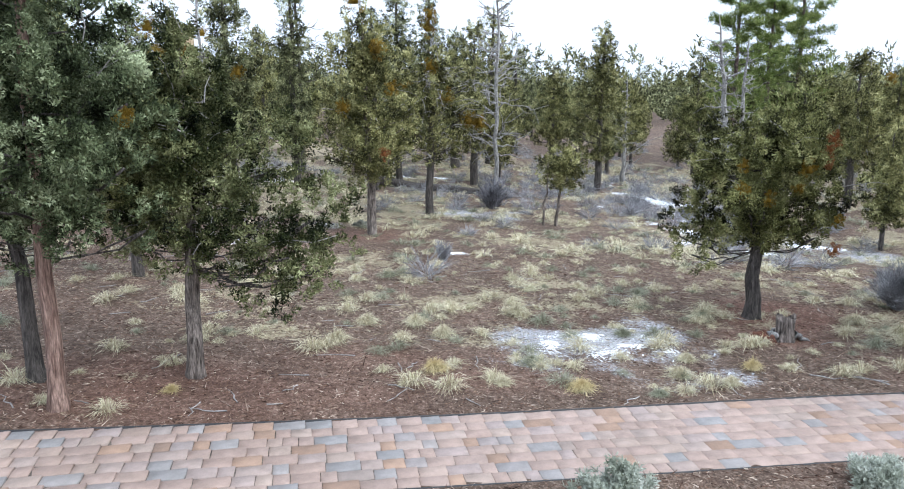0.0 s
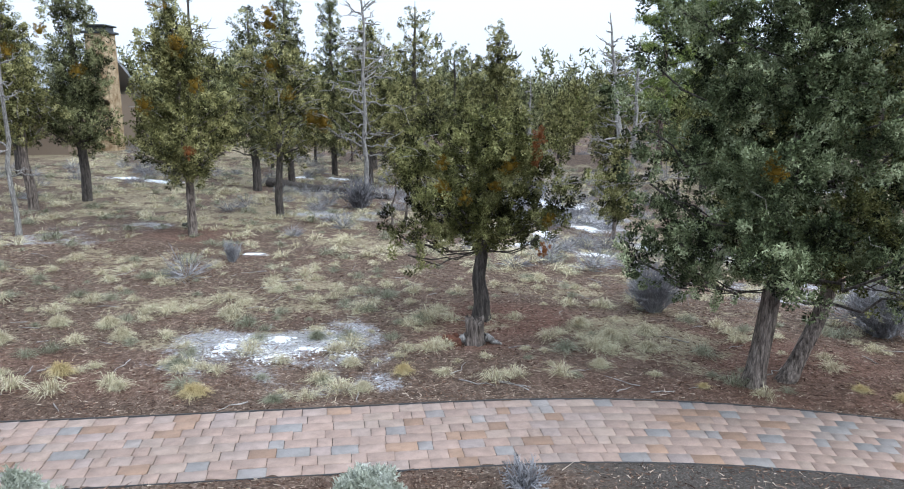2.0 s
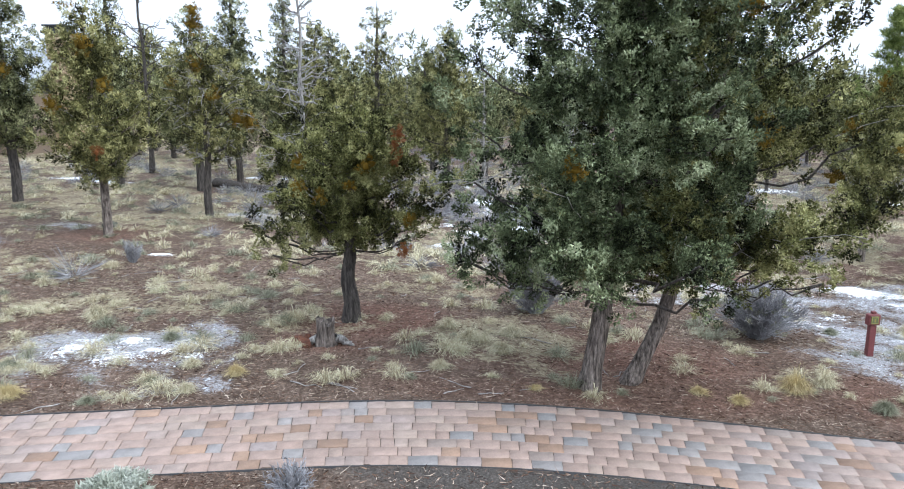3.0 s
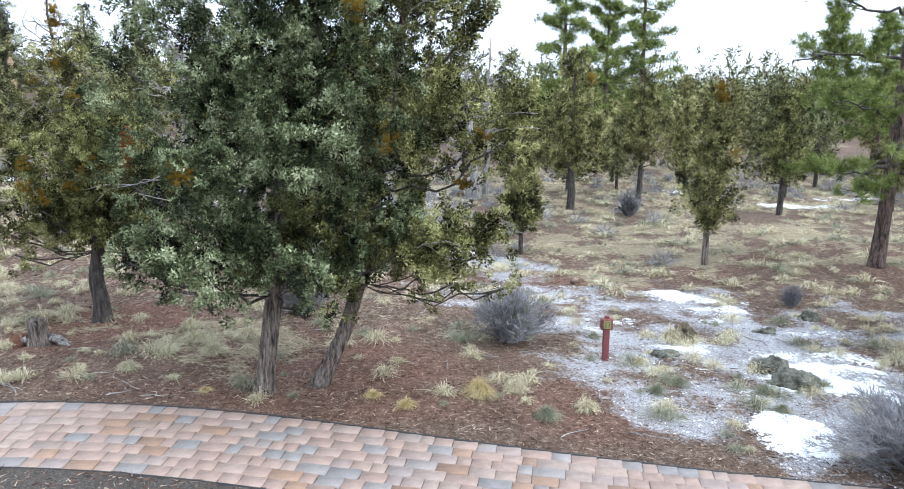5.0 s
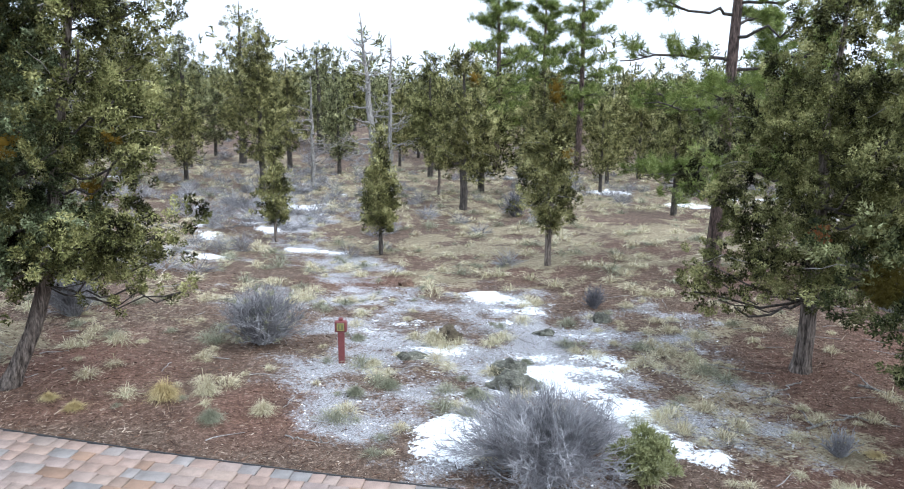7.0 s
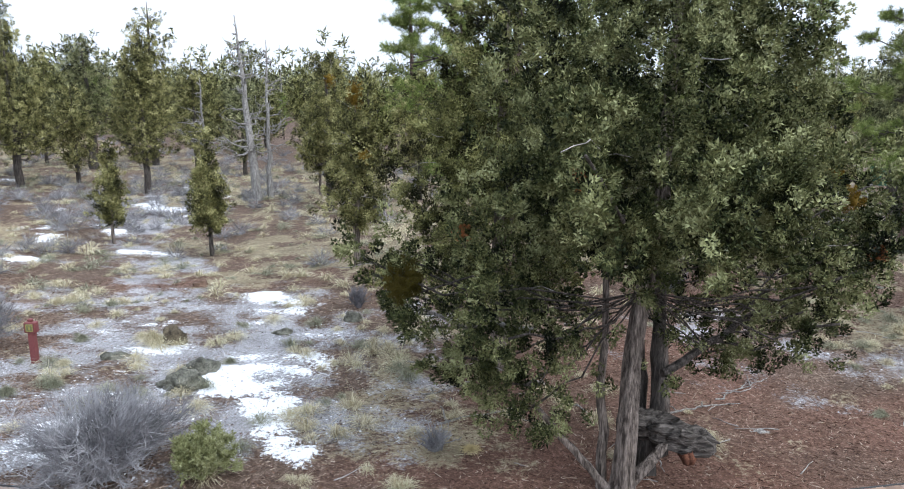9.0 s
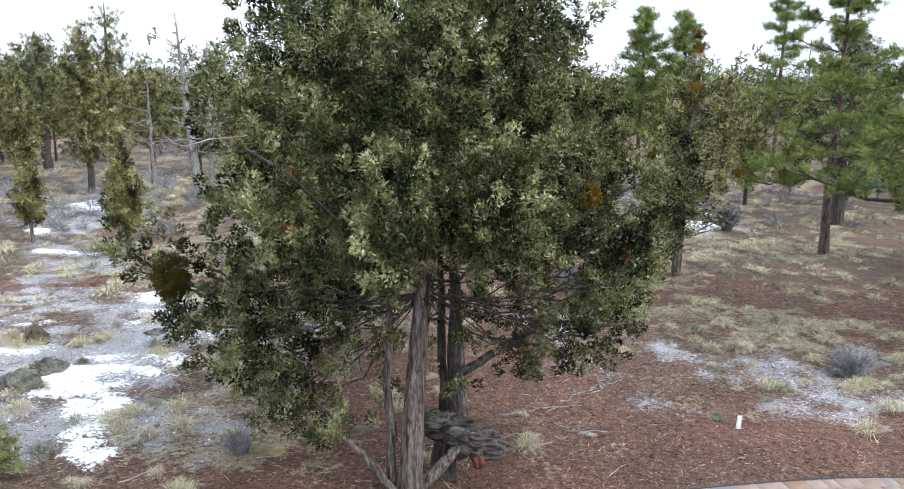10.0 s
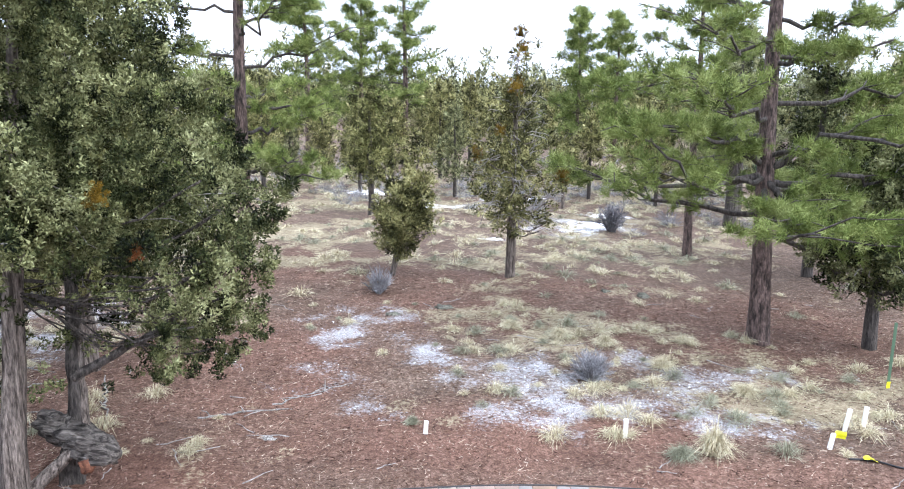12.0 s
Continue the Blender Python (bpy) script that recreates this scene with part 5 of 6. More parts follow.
def build_path():
    gen = np.random.default_rng(41)
    x, y, nx, ny, s = LINE
    courses, step = 8, 0.1695
    laid = new("paved_path")
    tagged(laid, "curving walkway of tumbled pink, tan and grey pavers", "path", kind="structure")
    # bedding and edging
    for name, a, b, lift, mat, lab in (("joint_bed", 0.0, PATH_WIDTH, -0.009, M_SAND, "sandy joints"), ("edging", -0.020, -0.004, 0.008, M_EDGING, "black plastic edging"), ("edging", PATH_WIDTH + 0.004, PATH_WIDTH + 0.018, 0.004, M_EDGING, "black plastic edging")):
        p, q = np.stack([x + nx * a, y + ny * a], 1), np.stack([x + nx * b, y + ny * b], 1)
        zp, zq = height(p[:, 0], p[:, 1]) + lift, height(q[:, 0], q[:, 1]) + lift
        v = np.concatenate([np.column_stack([p, zp]), np.column_stack([q, zq]), np.column_stack([p, zp - 0.09]), np.column_stack([q, zq - 0.09])])
        n = len(p)
        i = np.arange(n - 1)
        f = np.concatenate([np.stack([i + a_, i + 1 + a_, i + 1 + b_, i + b_], 1) for a_, b_ in ((n, 0), (0, 2 * n), (3 * n, n))])
        piece(name, (v, f), mat, laid, lab, True)
    lengths = (0.14, 0.19, 0.245, 0.30)
    shapes = {w: [paver_shape(w - 0.0045, step - 0.0045, 0.06, 0.0035, gen) for _ in range(4)] for w in lengths}
    shared = {w: [mesh_of("paver", *q, M_PAVER) for q in shapes[w]] for w in lengths}
    rest = []
    count = 0
    for k in range(courses):
        across_ = 0.004 + (k + 0.5) * step
        at = gen.uniform(0, 0.2)
        while at < s[-1] - 0.3:
            w = lengths[gen.choice(4, p=[0.22, 0.3, 0.28, 0.2])]
            m = at + w / 2
            px, py = np.interp(m, s, x), np.interp(m, s, y)
            ax, ay = np.interp(m, s, nx), np.interp(m, s, ny)
            cx, cy = px + ax * across_, py + ay * across_
            # the curve shortens or stretches the inner courses
            ax0, ay0 = np.interp(at, s, nx), np.interp(at, s, ny)
            ax1, ay1 = np.interp(at + w, s, nx), np.interp(at + w, s, ny)
            true = np.hypot(np.interp(at + w, s, x) + ax1 * across_ - np.interp(at, s, x) - ax0 * across_, np.interp(at + w, s, y) + ay1 * across_ - np.interp(at, s, y) - ay0 * across_)
            at += w
            z = float(height(cx, cy)) - 0.058 + gen.uniform(-0.002, 0.002)
            turn = math.degrees(math.atan2(ax, -ay)) + gen.normal(0, 0.5)
            mat4 = pose(cx, cy, z, gen.normal(0, 0.22), gen.normal(0, 0.22), turn) @ Matrix.Diagonal((true / w, 1, 1, 1))
            if 8.0 < cx < 12.2 and count < 300:
                ob = new("paver", shared[w][gen.integers(0, 4)])
                ob.parent = laid
                ob.matrix_world = mat4
                count += 1
            else:
                v, f = shapes[w][gen.integers(0, 4)]
                m4 = np.array(mat4)
                rest.append((v @ m4[:3, :3].T + m4[:3, 3], f))
    ob = piece("paver_field", join(rest), M_PAVERS, laid, "pavers of the walkway")
    ob["kind"] = "stuff"


# ---------------------------------------------------------------- stump, rocks, logs
def stump(x, y):
    gen = np.random.default_rng(61)
    root = thing("stump", x, y, "short weathered grey tree stump with rotting red wood", "tree stump", z=on(x, y))
    w = np.linspace(0, 2 * np.pi, 28, endpoint=False)
    rows = []
    for z, r in ((-0.05, 0.22), (0.05, 0.185), (0.2, 0.155), (0.34, 0.155), (0.41, 0.165)):
        rr = r * (1 + 0.13 * np.sin(5 * w + 1) + 0.08 * np.sin(9 * w + z * 4) + 0.05 * np.sin(17 * w))
        top = 0.05 * np.sin(3 * w + 1) + 0.03 * np.sin(8 * w) if z > 0.4 else 0
        rows.append(np.stack([rr * np.cos(w), rr * np.sin(w), z + top + 0 * w], 1))
    rows.append(rows[-1] * [0.75, 0.75, 1] - [0, 0, 0.03])
    rows.append(rows[-1] * [0.2, 0.2, 1] - [0, 0, 0.02])
    v = np.concatenate(rows)
    i = (np.arange(len(rows) - 1)[:, None] * 28 + np.arange(28)).ravel()
    j = (np.arange(len(rows) - 1)[:, None] * 28 + (np.arange(28) + 1) % 28).ravel()
    piece("bole", (v * [0.68, 0.68, 0.80], np.stack([i, j, j + 28, i + 28], 1)), M_BARK, root, soft=True)
    for k in range(5):
        a = gen.uniform(0, 6.28)
        piece("root", tube(bent((0.13 * np.cos(a), 0.13 * np.sin(a), 0.1), (0.36 * np.cos(a), 0.36 * np.sin(a), -0.02), 6, 0.05, gen, 0.05), np.linspace(0.05, 0.02, 6), 8, 0.15), M_DEAD, root, soft=True)
    for k in range(4):
        b = lump((0.15, 0.11, 0.12), k + 3, 2, 0.5)
        bmesh.ops.translate(b, verts=b.verts, vec=(-0.22 - 0.07 * k % 0.2, -0.08 + 0.07 * k, 0.0))
        part("rotten_wood", b, M_ROT, root, "crumbling red rotten wood")


stump(6.82, 8.88)


def rock(x, y, size, label, seed, mat=None, turn=0.0, rough=0.3):
    bm = lump(size, seed, 4, rough * 1.5, 0.07)
    for v in bm.verts:
        k = noise.noise(v.co * 9 + Vector((seed, 0, 0)))
        v.co += v.co.normalized() * (0.05 * size[0] * (round(k * 4) / 4 - k) + 0.02 * noise.noise(v.co * 30))
    me = bpy.data.meshes.new("rock")
    for f in bm.faces:
        f.smooth = True
    bm.to_mesh(me)
    bm.free()
    me.materials.append(mat or M_ROCK)
    ob = new("rock", me)
    ob.matrix_world = pose(x, y, on(x, y), 0, 0, turn)
    return tagged(ob, label, "rock")


rock(16.62, 9.62, (0.52, 0.50, 0.27), "large lichen-covered boulder edged with snow", 1, turn=20)
rock(16.62, 8.95, (0.60, 0.50, 0.29), "rounded grey boulder beside a larger one", 2)
rock(14.84, 14.93, (0.36, 0.28, 0.2), "small reddish-brown rock on frosty gravel", 3, M_ROCK_BROWN)
rock(15.77, 10.88, (0.36, 0.30, 0.34), "upright brown rock in a clump of grass", 4, M_ROCK_UMBER, rough=0.3)
rock(15.23, 10.02, (0.5, 0.3, 0.16), "low mossy rock on frosty gravel", 5)
rock(18.46, 12.29, (0.36, 0.28, 0.22), "two-toned grey rock by a small shrub", 6)
rock(17.38, 11.55, (0.4, 0.25, 0.14), "flat lichen rock near the snow", 7)
rock(29.9, 14.38, (0.3, 0.22, 0.14), "dark stone on needle-covered ground", 8)
rock(29.21, 14.62, (0.24, 0.2, 0.12), "small dark stone on needle-covered ground", 9)
rock(25.01, 12.66, (0.3, 0.22, 0.12), "mossy green stone on frosty ground", 10)
rock(25.89, 13.15, (0.42, 0.24, 0.14), "low mossy stone with dry grass", 12)
rock(0.18, 17.45, (0.4, 0.3, 0.22), "dark rounded rock by the frost patch", 13)
rock(23.94, 7.99, (0.26, 0.12, 0.1), "pale flat stone in red needles", 14, M_DEAD)


def fallen_log(name, a, b, r0, r1, label, seed, mat=None, stubs=4):
    gen = np.random.default_rng(seed)
    r0, r1, stub = (r0 * 0.62, r1 * 0.7, 0.12) if r0 < 0.05 else (r0, r1, 0.22)
    ax, ay, bx, by = a[0], a[1], b[0], b[1]
    root = thing(name, ax, ay, label, "fallen log", z=on(ax, ay))
    s = np.linspace(0, 1, 14)
    xs, ys = ax + (bx - ax) * s, ay + (by - ay) * s
    zs = surface(xs, ys) + np.linspace(r0, r1, 14) * 0.8 + (b[2] if len(b) > 2 else 0) * s
    pts = np.stack([xs - ax, ys - ay, zs - root.location.z], 1)
    pts[:, :2] += gen.normal(0, 0.02, (14, 2))
    piece("bole", tube(pts, np.linspace(r0, r1, 14), 12, 0.12, 4, seed), mat or M_DEAD, root, soft=True)
    for _ in range(stubs):
        p = pts[gen.integers(2, 12)]
        piece("branch_stub", tube(bent(p, p + gen.normal(0, stub, 3) * [1, 1, 0.4] + [0, 0, stub * 0.4], 4, 0, gen, 0.06), np.linspace(min(r0, 0.03), 0.4 * min(r0, 0.03), 4), 5), mat or M_DEAD, root)


fallen_log("fallen_log", (-0.12, 26.41), (4.38, 24.45), 0.17, 0.10, "long dark fallen log in grass and frost", 71, M_BARK_DARK, 6)
fallen_log("fallen_branch", (19.83, 8.85), (20.71, 9.59), 0.022, 0.012, "grey fallen branch on red needles", 73, M_DEAD, 3)
fallen_log("fallen_branch", (20.02, 7.99), (21.0, 8.48), 0.025, 0.010, "twisted grey fallen branch under the junipers", 74, M_DEAD, 4)
fallen_log("fallen_branch", (21.39, 9.34), (21.88, 8.36), 0.028, 0.012, "bleached root-like branch by the dark trunk", 75, M_DEAD, 4)
fallen_log("fallen_branch", (14.06, 7.2), (14.55, 7.11), 0.014, 0.008, "short pale stick on brown litter", 76, M_DEAD, 1)
fallen_log("fallen_branch", (23.74, 8.98), (24.72, 9.59), 0.018, 0.008, "thin pale fallen branch in the litter", 77, M_DEAD, 4)
fallen_log("fallen_branch", (22.96, 8.48), (24.03, 8.85), 0.02, 0.008, "thin grey fallen branch in the litter", 78, M_DEAD, 4)
fallen_log("fallen_branch", (19.54, 10.2), (20.42, 9.84), 0.02, 0.008, "bent pale fallen branch in dry grass", 79, M_DEAD, 3)


# ---------------------------------------------------------------- shrubs and grass
def shrub(name, x, y, wide, tall, label, seed, mat, stems=70, fine=6, leaves=0, leaf_mat=None, thick=0.006, group=""):
    """A twiggy bush: stems that fan out from the foot, each ending in finer twigs."""
    gen = np.random.default_rng(seed)
    root = thing(name, x, y, label, "shrub", z=on(x, y), group=group)
    made, tips, dirs = [], [], []
    for _ in range(stems):
        th, e = gen.uniform(0, 2 * np.pi), np.sqrt(gen.random())
        e = e * (0.85 + 0.2 * np.sin(3 * th + seed) + 0.12 * np.sin(5 * th + 2 * seed))
        end = np.array([np.cos(th) * e * wide / 2, np.sin(th) * e * wide / 2, tall * np.sqrt(max(1 - 0.75 * e**2, 0.05)) * gen.uniform(0.55, 1.12)])
        a = np.array([np.cos(th), np.sin(th), 0]) * gen.uniform(0, 0.06 * wide) - [0, 0, 0.03]
        pts = bent(a, end, 6, 0.10, gen, 0.075)
        made.append(quads_to_tris(tube(pts, np.linspace(thick * 1.8, thick * 0.6, 6), 4)))
        for _ in range(fine):
            j = gen.integers(2, 6)
            d = (end - a) / np.linalg.norm(end - a) + gen.normal(0, 0.5, 3)
            tips.append(pts[j] + gen.normal(0, 0.01, 3))
            dirs.append(d)
    piece("stem_tangle", join(made), mat, root)["kind"] = "stuff"
    tips, dirs = np.array(tips), np.array(dirs)
    piece("twig_tangle", blades(tips, dirs, 0.22 * tall * gen.uniform(0.5, 1.3, len(tips)), thick * 1.6, gen), mat, root)["kind"] = "stuff"
    if leaves:
        i = gen.integers(0, len(tips), leaves)
        piece("leaves", scatter_mixed(TUFT, tips[i] + dirs[i] * 0.10 * tall * gen.random((leaves, 1)), dirs[i] + [0, 0, 0.5], gen.uniform(0.4, 0.8, leaves), gen), leaf_mat or M_SAGE_GREEN, root)
    return root


shrub("sagebrush", 16.75, 6.5, 1.9, 0.76, "large bare grey sagebrush at the path's edge", 81, M_SAGE, 420, 34, thick=0.0038)
shrub("sagebrush", 17.73, 6.5, 0.62, 0.45, "small yellow-green sage beside a grey bush", 82, M_SAGE_YELLOW, 110, 8, 420, M_SAGE_YELLOW)
shrub("sagebrush", 12.99, 10.33, 1.35, 0.75, "grey leafless sagebrush with grass at its foot", 83, M_SAGE, 260, 24, 60, M_GREYGRASS, thick=0.005)
shrub("sagebrush", 9.76, 11.12, 1.0, 0.72, "dark grey twiggy sagebrush", 84, M_SAGE, 190, 22, thick=0.005)
shrub("sagebrush", 3.78, 21.99, 1.3, 0.9, "dark bare bush by the fallen log", 85, M_SAGE_DARK, 110, 8, thick=0.012)
shrub("sagebrush", 28.06, 9.86, 0.72, 0.42, "low purplish bare shrub on frosty ground", 86, M_SAGE, 110, 12)
shrub("sagebrush", 17.82, 22.98, 1.1, 0.8, "dark rounded sagebrush on open ground", 87, M_SAGE_DARK, 90, 8, thick=0.012)
shrub("sagebrush", 18.46, 13.03, 0.5, 0.4, "small dry shrub in pale grass", 88, M_SAGE_DARK, 60, 8)
shrub("sagebrush", 3.5, 4.43, 0.6, 0.5, "pale grey-green sage beside the near path edge", 89, M_SAGE_GREEN, 100, 8, 420)
shrub("sagebrush", 5.85, 5.05, 0.55, 0.24, "low pale sage beside the near path edge", 90, M_SAGE_GREEN, 80, 6, 380)
shrub("sagebrush", 7.12, 5.44, 0.5, 0.26, "dry wispy bush beside the near path edge", 91, M_SAGE, 60, 8)
shrub("sagebrush", 2.23, 13.89, 0.5, 0.45, "small grey shrub in dry grass", 92, M_SAGE, 50, 7)
shrub("sagebrush", 24.62, 13.89, 0.7, 0.5, "grey shrub at a leaning trunk's foot", 93, M_SAGE, 70, 8)
shrub("sagebrush", 30.97, 22.24, 1.1, 0.8, "dark bare bush by the snow patch", 94, M_SAGE_DARK, 80, 8, thick=0.012)
shrub("sagebrush", 20.02, 7.26, 0.5, 0.3, "low wispy dead bush on red litter", 95, M_SAGE, 50, 7)


def sage_thicket():
    """The low grey brush that fills the gaps of the middle distance."""
    gen = np.random.default_rng(96)
    made = []
    for cx, cy, rx, ry, n in ((9.56, 20.64, 2.2, 3.93, 34), (11.03, 26.78, 3.0, 4.91, 60), (8.59, 32.31, 3.0, 6.14, 50), (4.5, 24.5, 4.0, 5.0, 60), (14.5, 20.5, 3.0, 4.0, 14), (25.7, 32.31, 8, 3.68, 60), (-3.64, 29.85, 6, 4.91, 40), (9.07, 15.12, 1.2, 0.74, 6), (33.52, 27.4, 5, 4.91, 40), (14, 44, 26, 8, 150)):
        for _ in range(n):
            x, y = cx + rx * gen.normal() * 0.7, cy + ry * gen.normal() * 0.7
            w, h = gen.uniform(0.5, 1.2), gen.uniform(0.3, 0.75)
            k = 130
            d = gen.normal(size=(k, 3)) * [1, 1, 0.5]
            d[:, 2] = np.abs(d[:, 2]) + 0.25
            d /= np.linalg.norm(d, axis=1)[:, None]
            made.append(blades(np.array([x, y, on(x, y)]) + d * [w / 2, w / 2, h] * gen.uniform(0.1, 0.6, (k, 1)), d + gen.normal(0, 0.3, (k, 3)), h * gen.uniform(0.3, 0.7, k), 0.014, gen))
    ob = piece("sage_thicket", join(made), M_SAGE)
    tagged(ob, "low grey sagebrush thicket between the trees", "brush", kind="stuff")


sage_thicket()


def tussock(gen, wide, tall, count, width=0.006):
    """A mound of grass: blades that rise from one foot and arch over, the outer ones down to the ground."""
    th = gen.uniform(0, 2 * np.pi, count)
    e = np.sqrt(gen.random(count))
    out = np.stack([np.cos(th), np.sin(th), 0 * th], 1)
    swirl = out + gen.normal(0, 0.35, (count, 3)) * [1, 1, 0]
    a = out * (wide * 0.16 * e[:, None]) + gen.normal(0, wide * 0.03, (count, 3)) * [1, 1, 0]
    up = tall * gen.uniform(0.55, 1.0, (count, 1)) * (1 - 0.55 * e[:, None] ** 2)
    up[gen.random(count) < 0.03] *= 1.6
    mid = a + swirl * (wide * 0.18 * e[:, None]) + up * [0, 0, 0.85] + gen.normal(0, 0.010, (count, 3))
    tip = a + swirl * (wide * gen.uniform(0.25, 0.55, (count, 1)) * (0.25 + 0.75 * e[:, None])) + up * [0, 0, 1.0] * (1.05 - 0.85 * e[:, None] ** 1.5) + gen.normal(0, 0.02, (count, 3)) * [1, 1, 0.4]
    side = np.stack([-np.sin(th), np.cos(th), 0 * th], 1) * width + gen.normal(0, 0.3 * width, (count, 3))
    v = np.stack([a, mid - side, mid + side, tip], 1).reshape(-1, 3)
    b = (np.arange(count) * 4)[:, None]
    f = np.concatenate([b + [0, 1, 2], b + [1, 3, 2]])
    v[:, 2] -= 0.01
    return v, f


def grass_clumps():
    gen = np.random.default_rng(101)
    shapes = {"straw": (M_STRAW, "pale dry bunchgrass on brown ground"), "gold": (M_GOLD, "golden dry bunchgrass on brown litter"), "grey": (M_GREYGRASS, "grey-green bunchgrass on open ground")}
    bases = {k: [mesh_of("bunchgrass", *tussock(gen, 0.34, 0.19, 800, 0.0017), m) for _ in range(3)] for k, (m, _) in shapes.items()}
    SPOTS = [(3.34, 10.08, 1.1, "straw", 1.2), (2.14, 7.63, 0.95, "gold", 1.1), (3.77, 7.2, 1.0, "gold", 0.9), (5.97, 7.87, 0.75, "gold", 1.2), (5.31, 8.3, 0.8, "straw", 0.9), (5.07, 7.69, 0.65, "grey", 0.9), (5.55, 7.44, 0.7, "straw", 1.1),
             (2.91, 7.32, 0.7, "straw", 0.9), (4.63, 7.13, 0.7, "grey", 0.7), (3.31, 7.99, 0.9, "grey", 0.9), (4.72, 9.22, 0.8, "grey", 0.9), (2.23, 8.98, 1.0, "straw", 1.1), (1.84, 9.47, 1.1, "straw", 0.9), (-0.6, 6.77, 0.6, "gold", 0.8), (-0.9, 8.48, 1.0, "straw", 1.0),
             (12.45, 7.99, 1.15, "gold", 1.4), (12.89, 8.18, 0.95, "straw", 1.1), (13.18, 7.44, 0.9, "grey", 1.1), (15.53, 10.7, 1.2, "straw", 1.4), (15.04, 8.73, 0.9, "grey", 0.9), (16.11, 8.67, 0.9, "grey", 0.8), (14.65, 8.36, 0.8, "grey", 1.0), (13.67, 7.75, 0.9, "straw", 1.0),
             (14.35, 10.82, 0.8, "grey", 0.9), (14.74, 9.53, 0.8, "straw", 0.8), (16.9, 10.08, 0.7, "grey", 0.8), (16.02, 7.99, 0.75, "grey", 0.9), (29.01, 7.63, 1.3, "straw", 1.7), (28.63, 7.56, 1.1, "grey", 0.9), (11.23, 7.75, 0.7, "gold", 0.8), (11.62, 7.56, 0.7, "gold", 0.9), (9.37, 7.63, 0.5, "gold", 0.8),
             (25.6, 8.36, 0.6, "grey", 1.2), (8.29, 8.12, 0.8, "straw", 0.9), (9.07, 8.85, 1.1, "straw", 0.9), (8.68, 9.34, 1.2, "straw", 0.9), (9.27, 9.71, 1.2, "straw", 0.9), (8.39, 9.96, 1.0, "straw", 0.9), (0.86, 8.61, 1.0, "straw", 1.0), (1.15, 9.47, 1.0, "straw", 1.0), (20.42, 7.26, 0.7, "gold", 0.6),
             (27.85, 11.68, 1.3, "straw", 0.9), (28.53, 11.31, 1.3, "straw", 0.9), (29.21, 10.45, 1.3, "straw", 0.8), (30.09, 9.47, 1.2, "straw", 0.8), (27.06, 12.17, 1.2, "straw", 0.8)]
    for x, y, s, kind_, tall in SPOTS:
        ob = new("bunchgrass", bases[kind_][gen.integers(0, 3)])
        ob.matrix_world = pose(x, y, float(surface(x, y)), 0, 0, gen.uniform(0, 360)) @ Matrix.Diagonal((s, s, s * tall, 1))
        tagged(ob, shapes[kind_][1], "grass clump", "grass clumps")
    # the countless rest
    for mat, label, share, seed in ((M_STRAW, "pale dry bunchgrass scattered over the ground", 0.70, 1), (M_GREYGRASS, "grey-green bunchgrass scattered over the ground", 0.30, 2)):
        gen = np.random.default_rng(110 + seed)
        n = int(12000 * share)
        x, y = gen.uniform(-10, 38, n), 6.0 + 32 * gen.random(n) ** 1.25
        c = coverage(x, y, STRAW) * 0.75 + 0.15 + 1.8 * ragged(x, y, 61) - 0.45 * coverage(x, y, DUFF) - 0.3 * coverage(x, y, SNOW) + 0.20 * (x < 13) + 0.22 * coverage(x, y, FROST)
        keep = (gen.random(n) < np.minimum(c, 0.46)) & (across(x, y) < -0.25)
        x, y = x[keep], y[keep]
        near = y < 13.5
        for part_, shapes_ in ((near, [tussock(gen, 0.36, 0.15, 190, 0.0021) for _ in range(8)]), (~near, [tussock(gen, 0.52, 0.17, 70, 0.0055) for _ in range(5)])):
            px, py = x[part_], y[part_]
            places = np.stack([px, py, surface(px, py)], 1)
            up = gen.normal(0, 0.12, places.shape) + [0, 0, 1]
            ob = piece("bunchgrass_field", scatter_mixed(shapes_, places, up, 0.45 + 0.95 * gen.random(len(px)) ** 1.5, gen), mat)
            tagged(ob, label, "grass", kind="stuff")


grass_clumps()


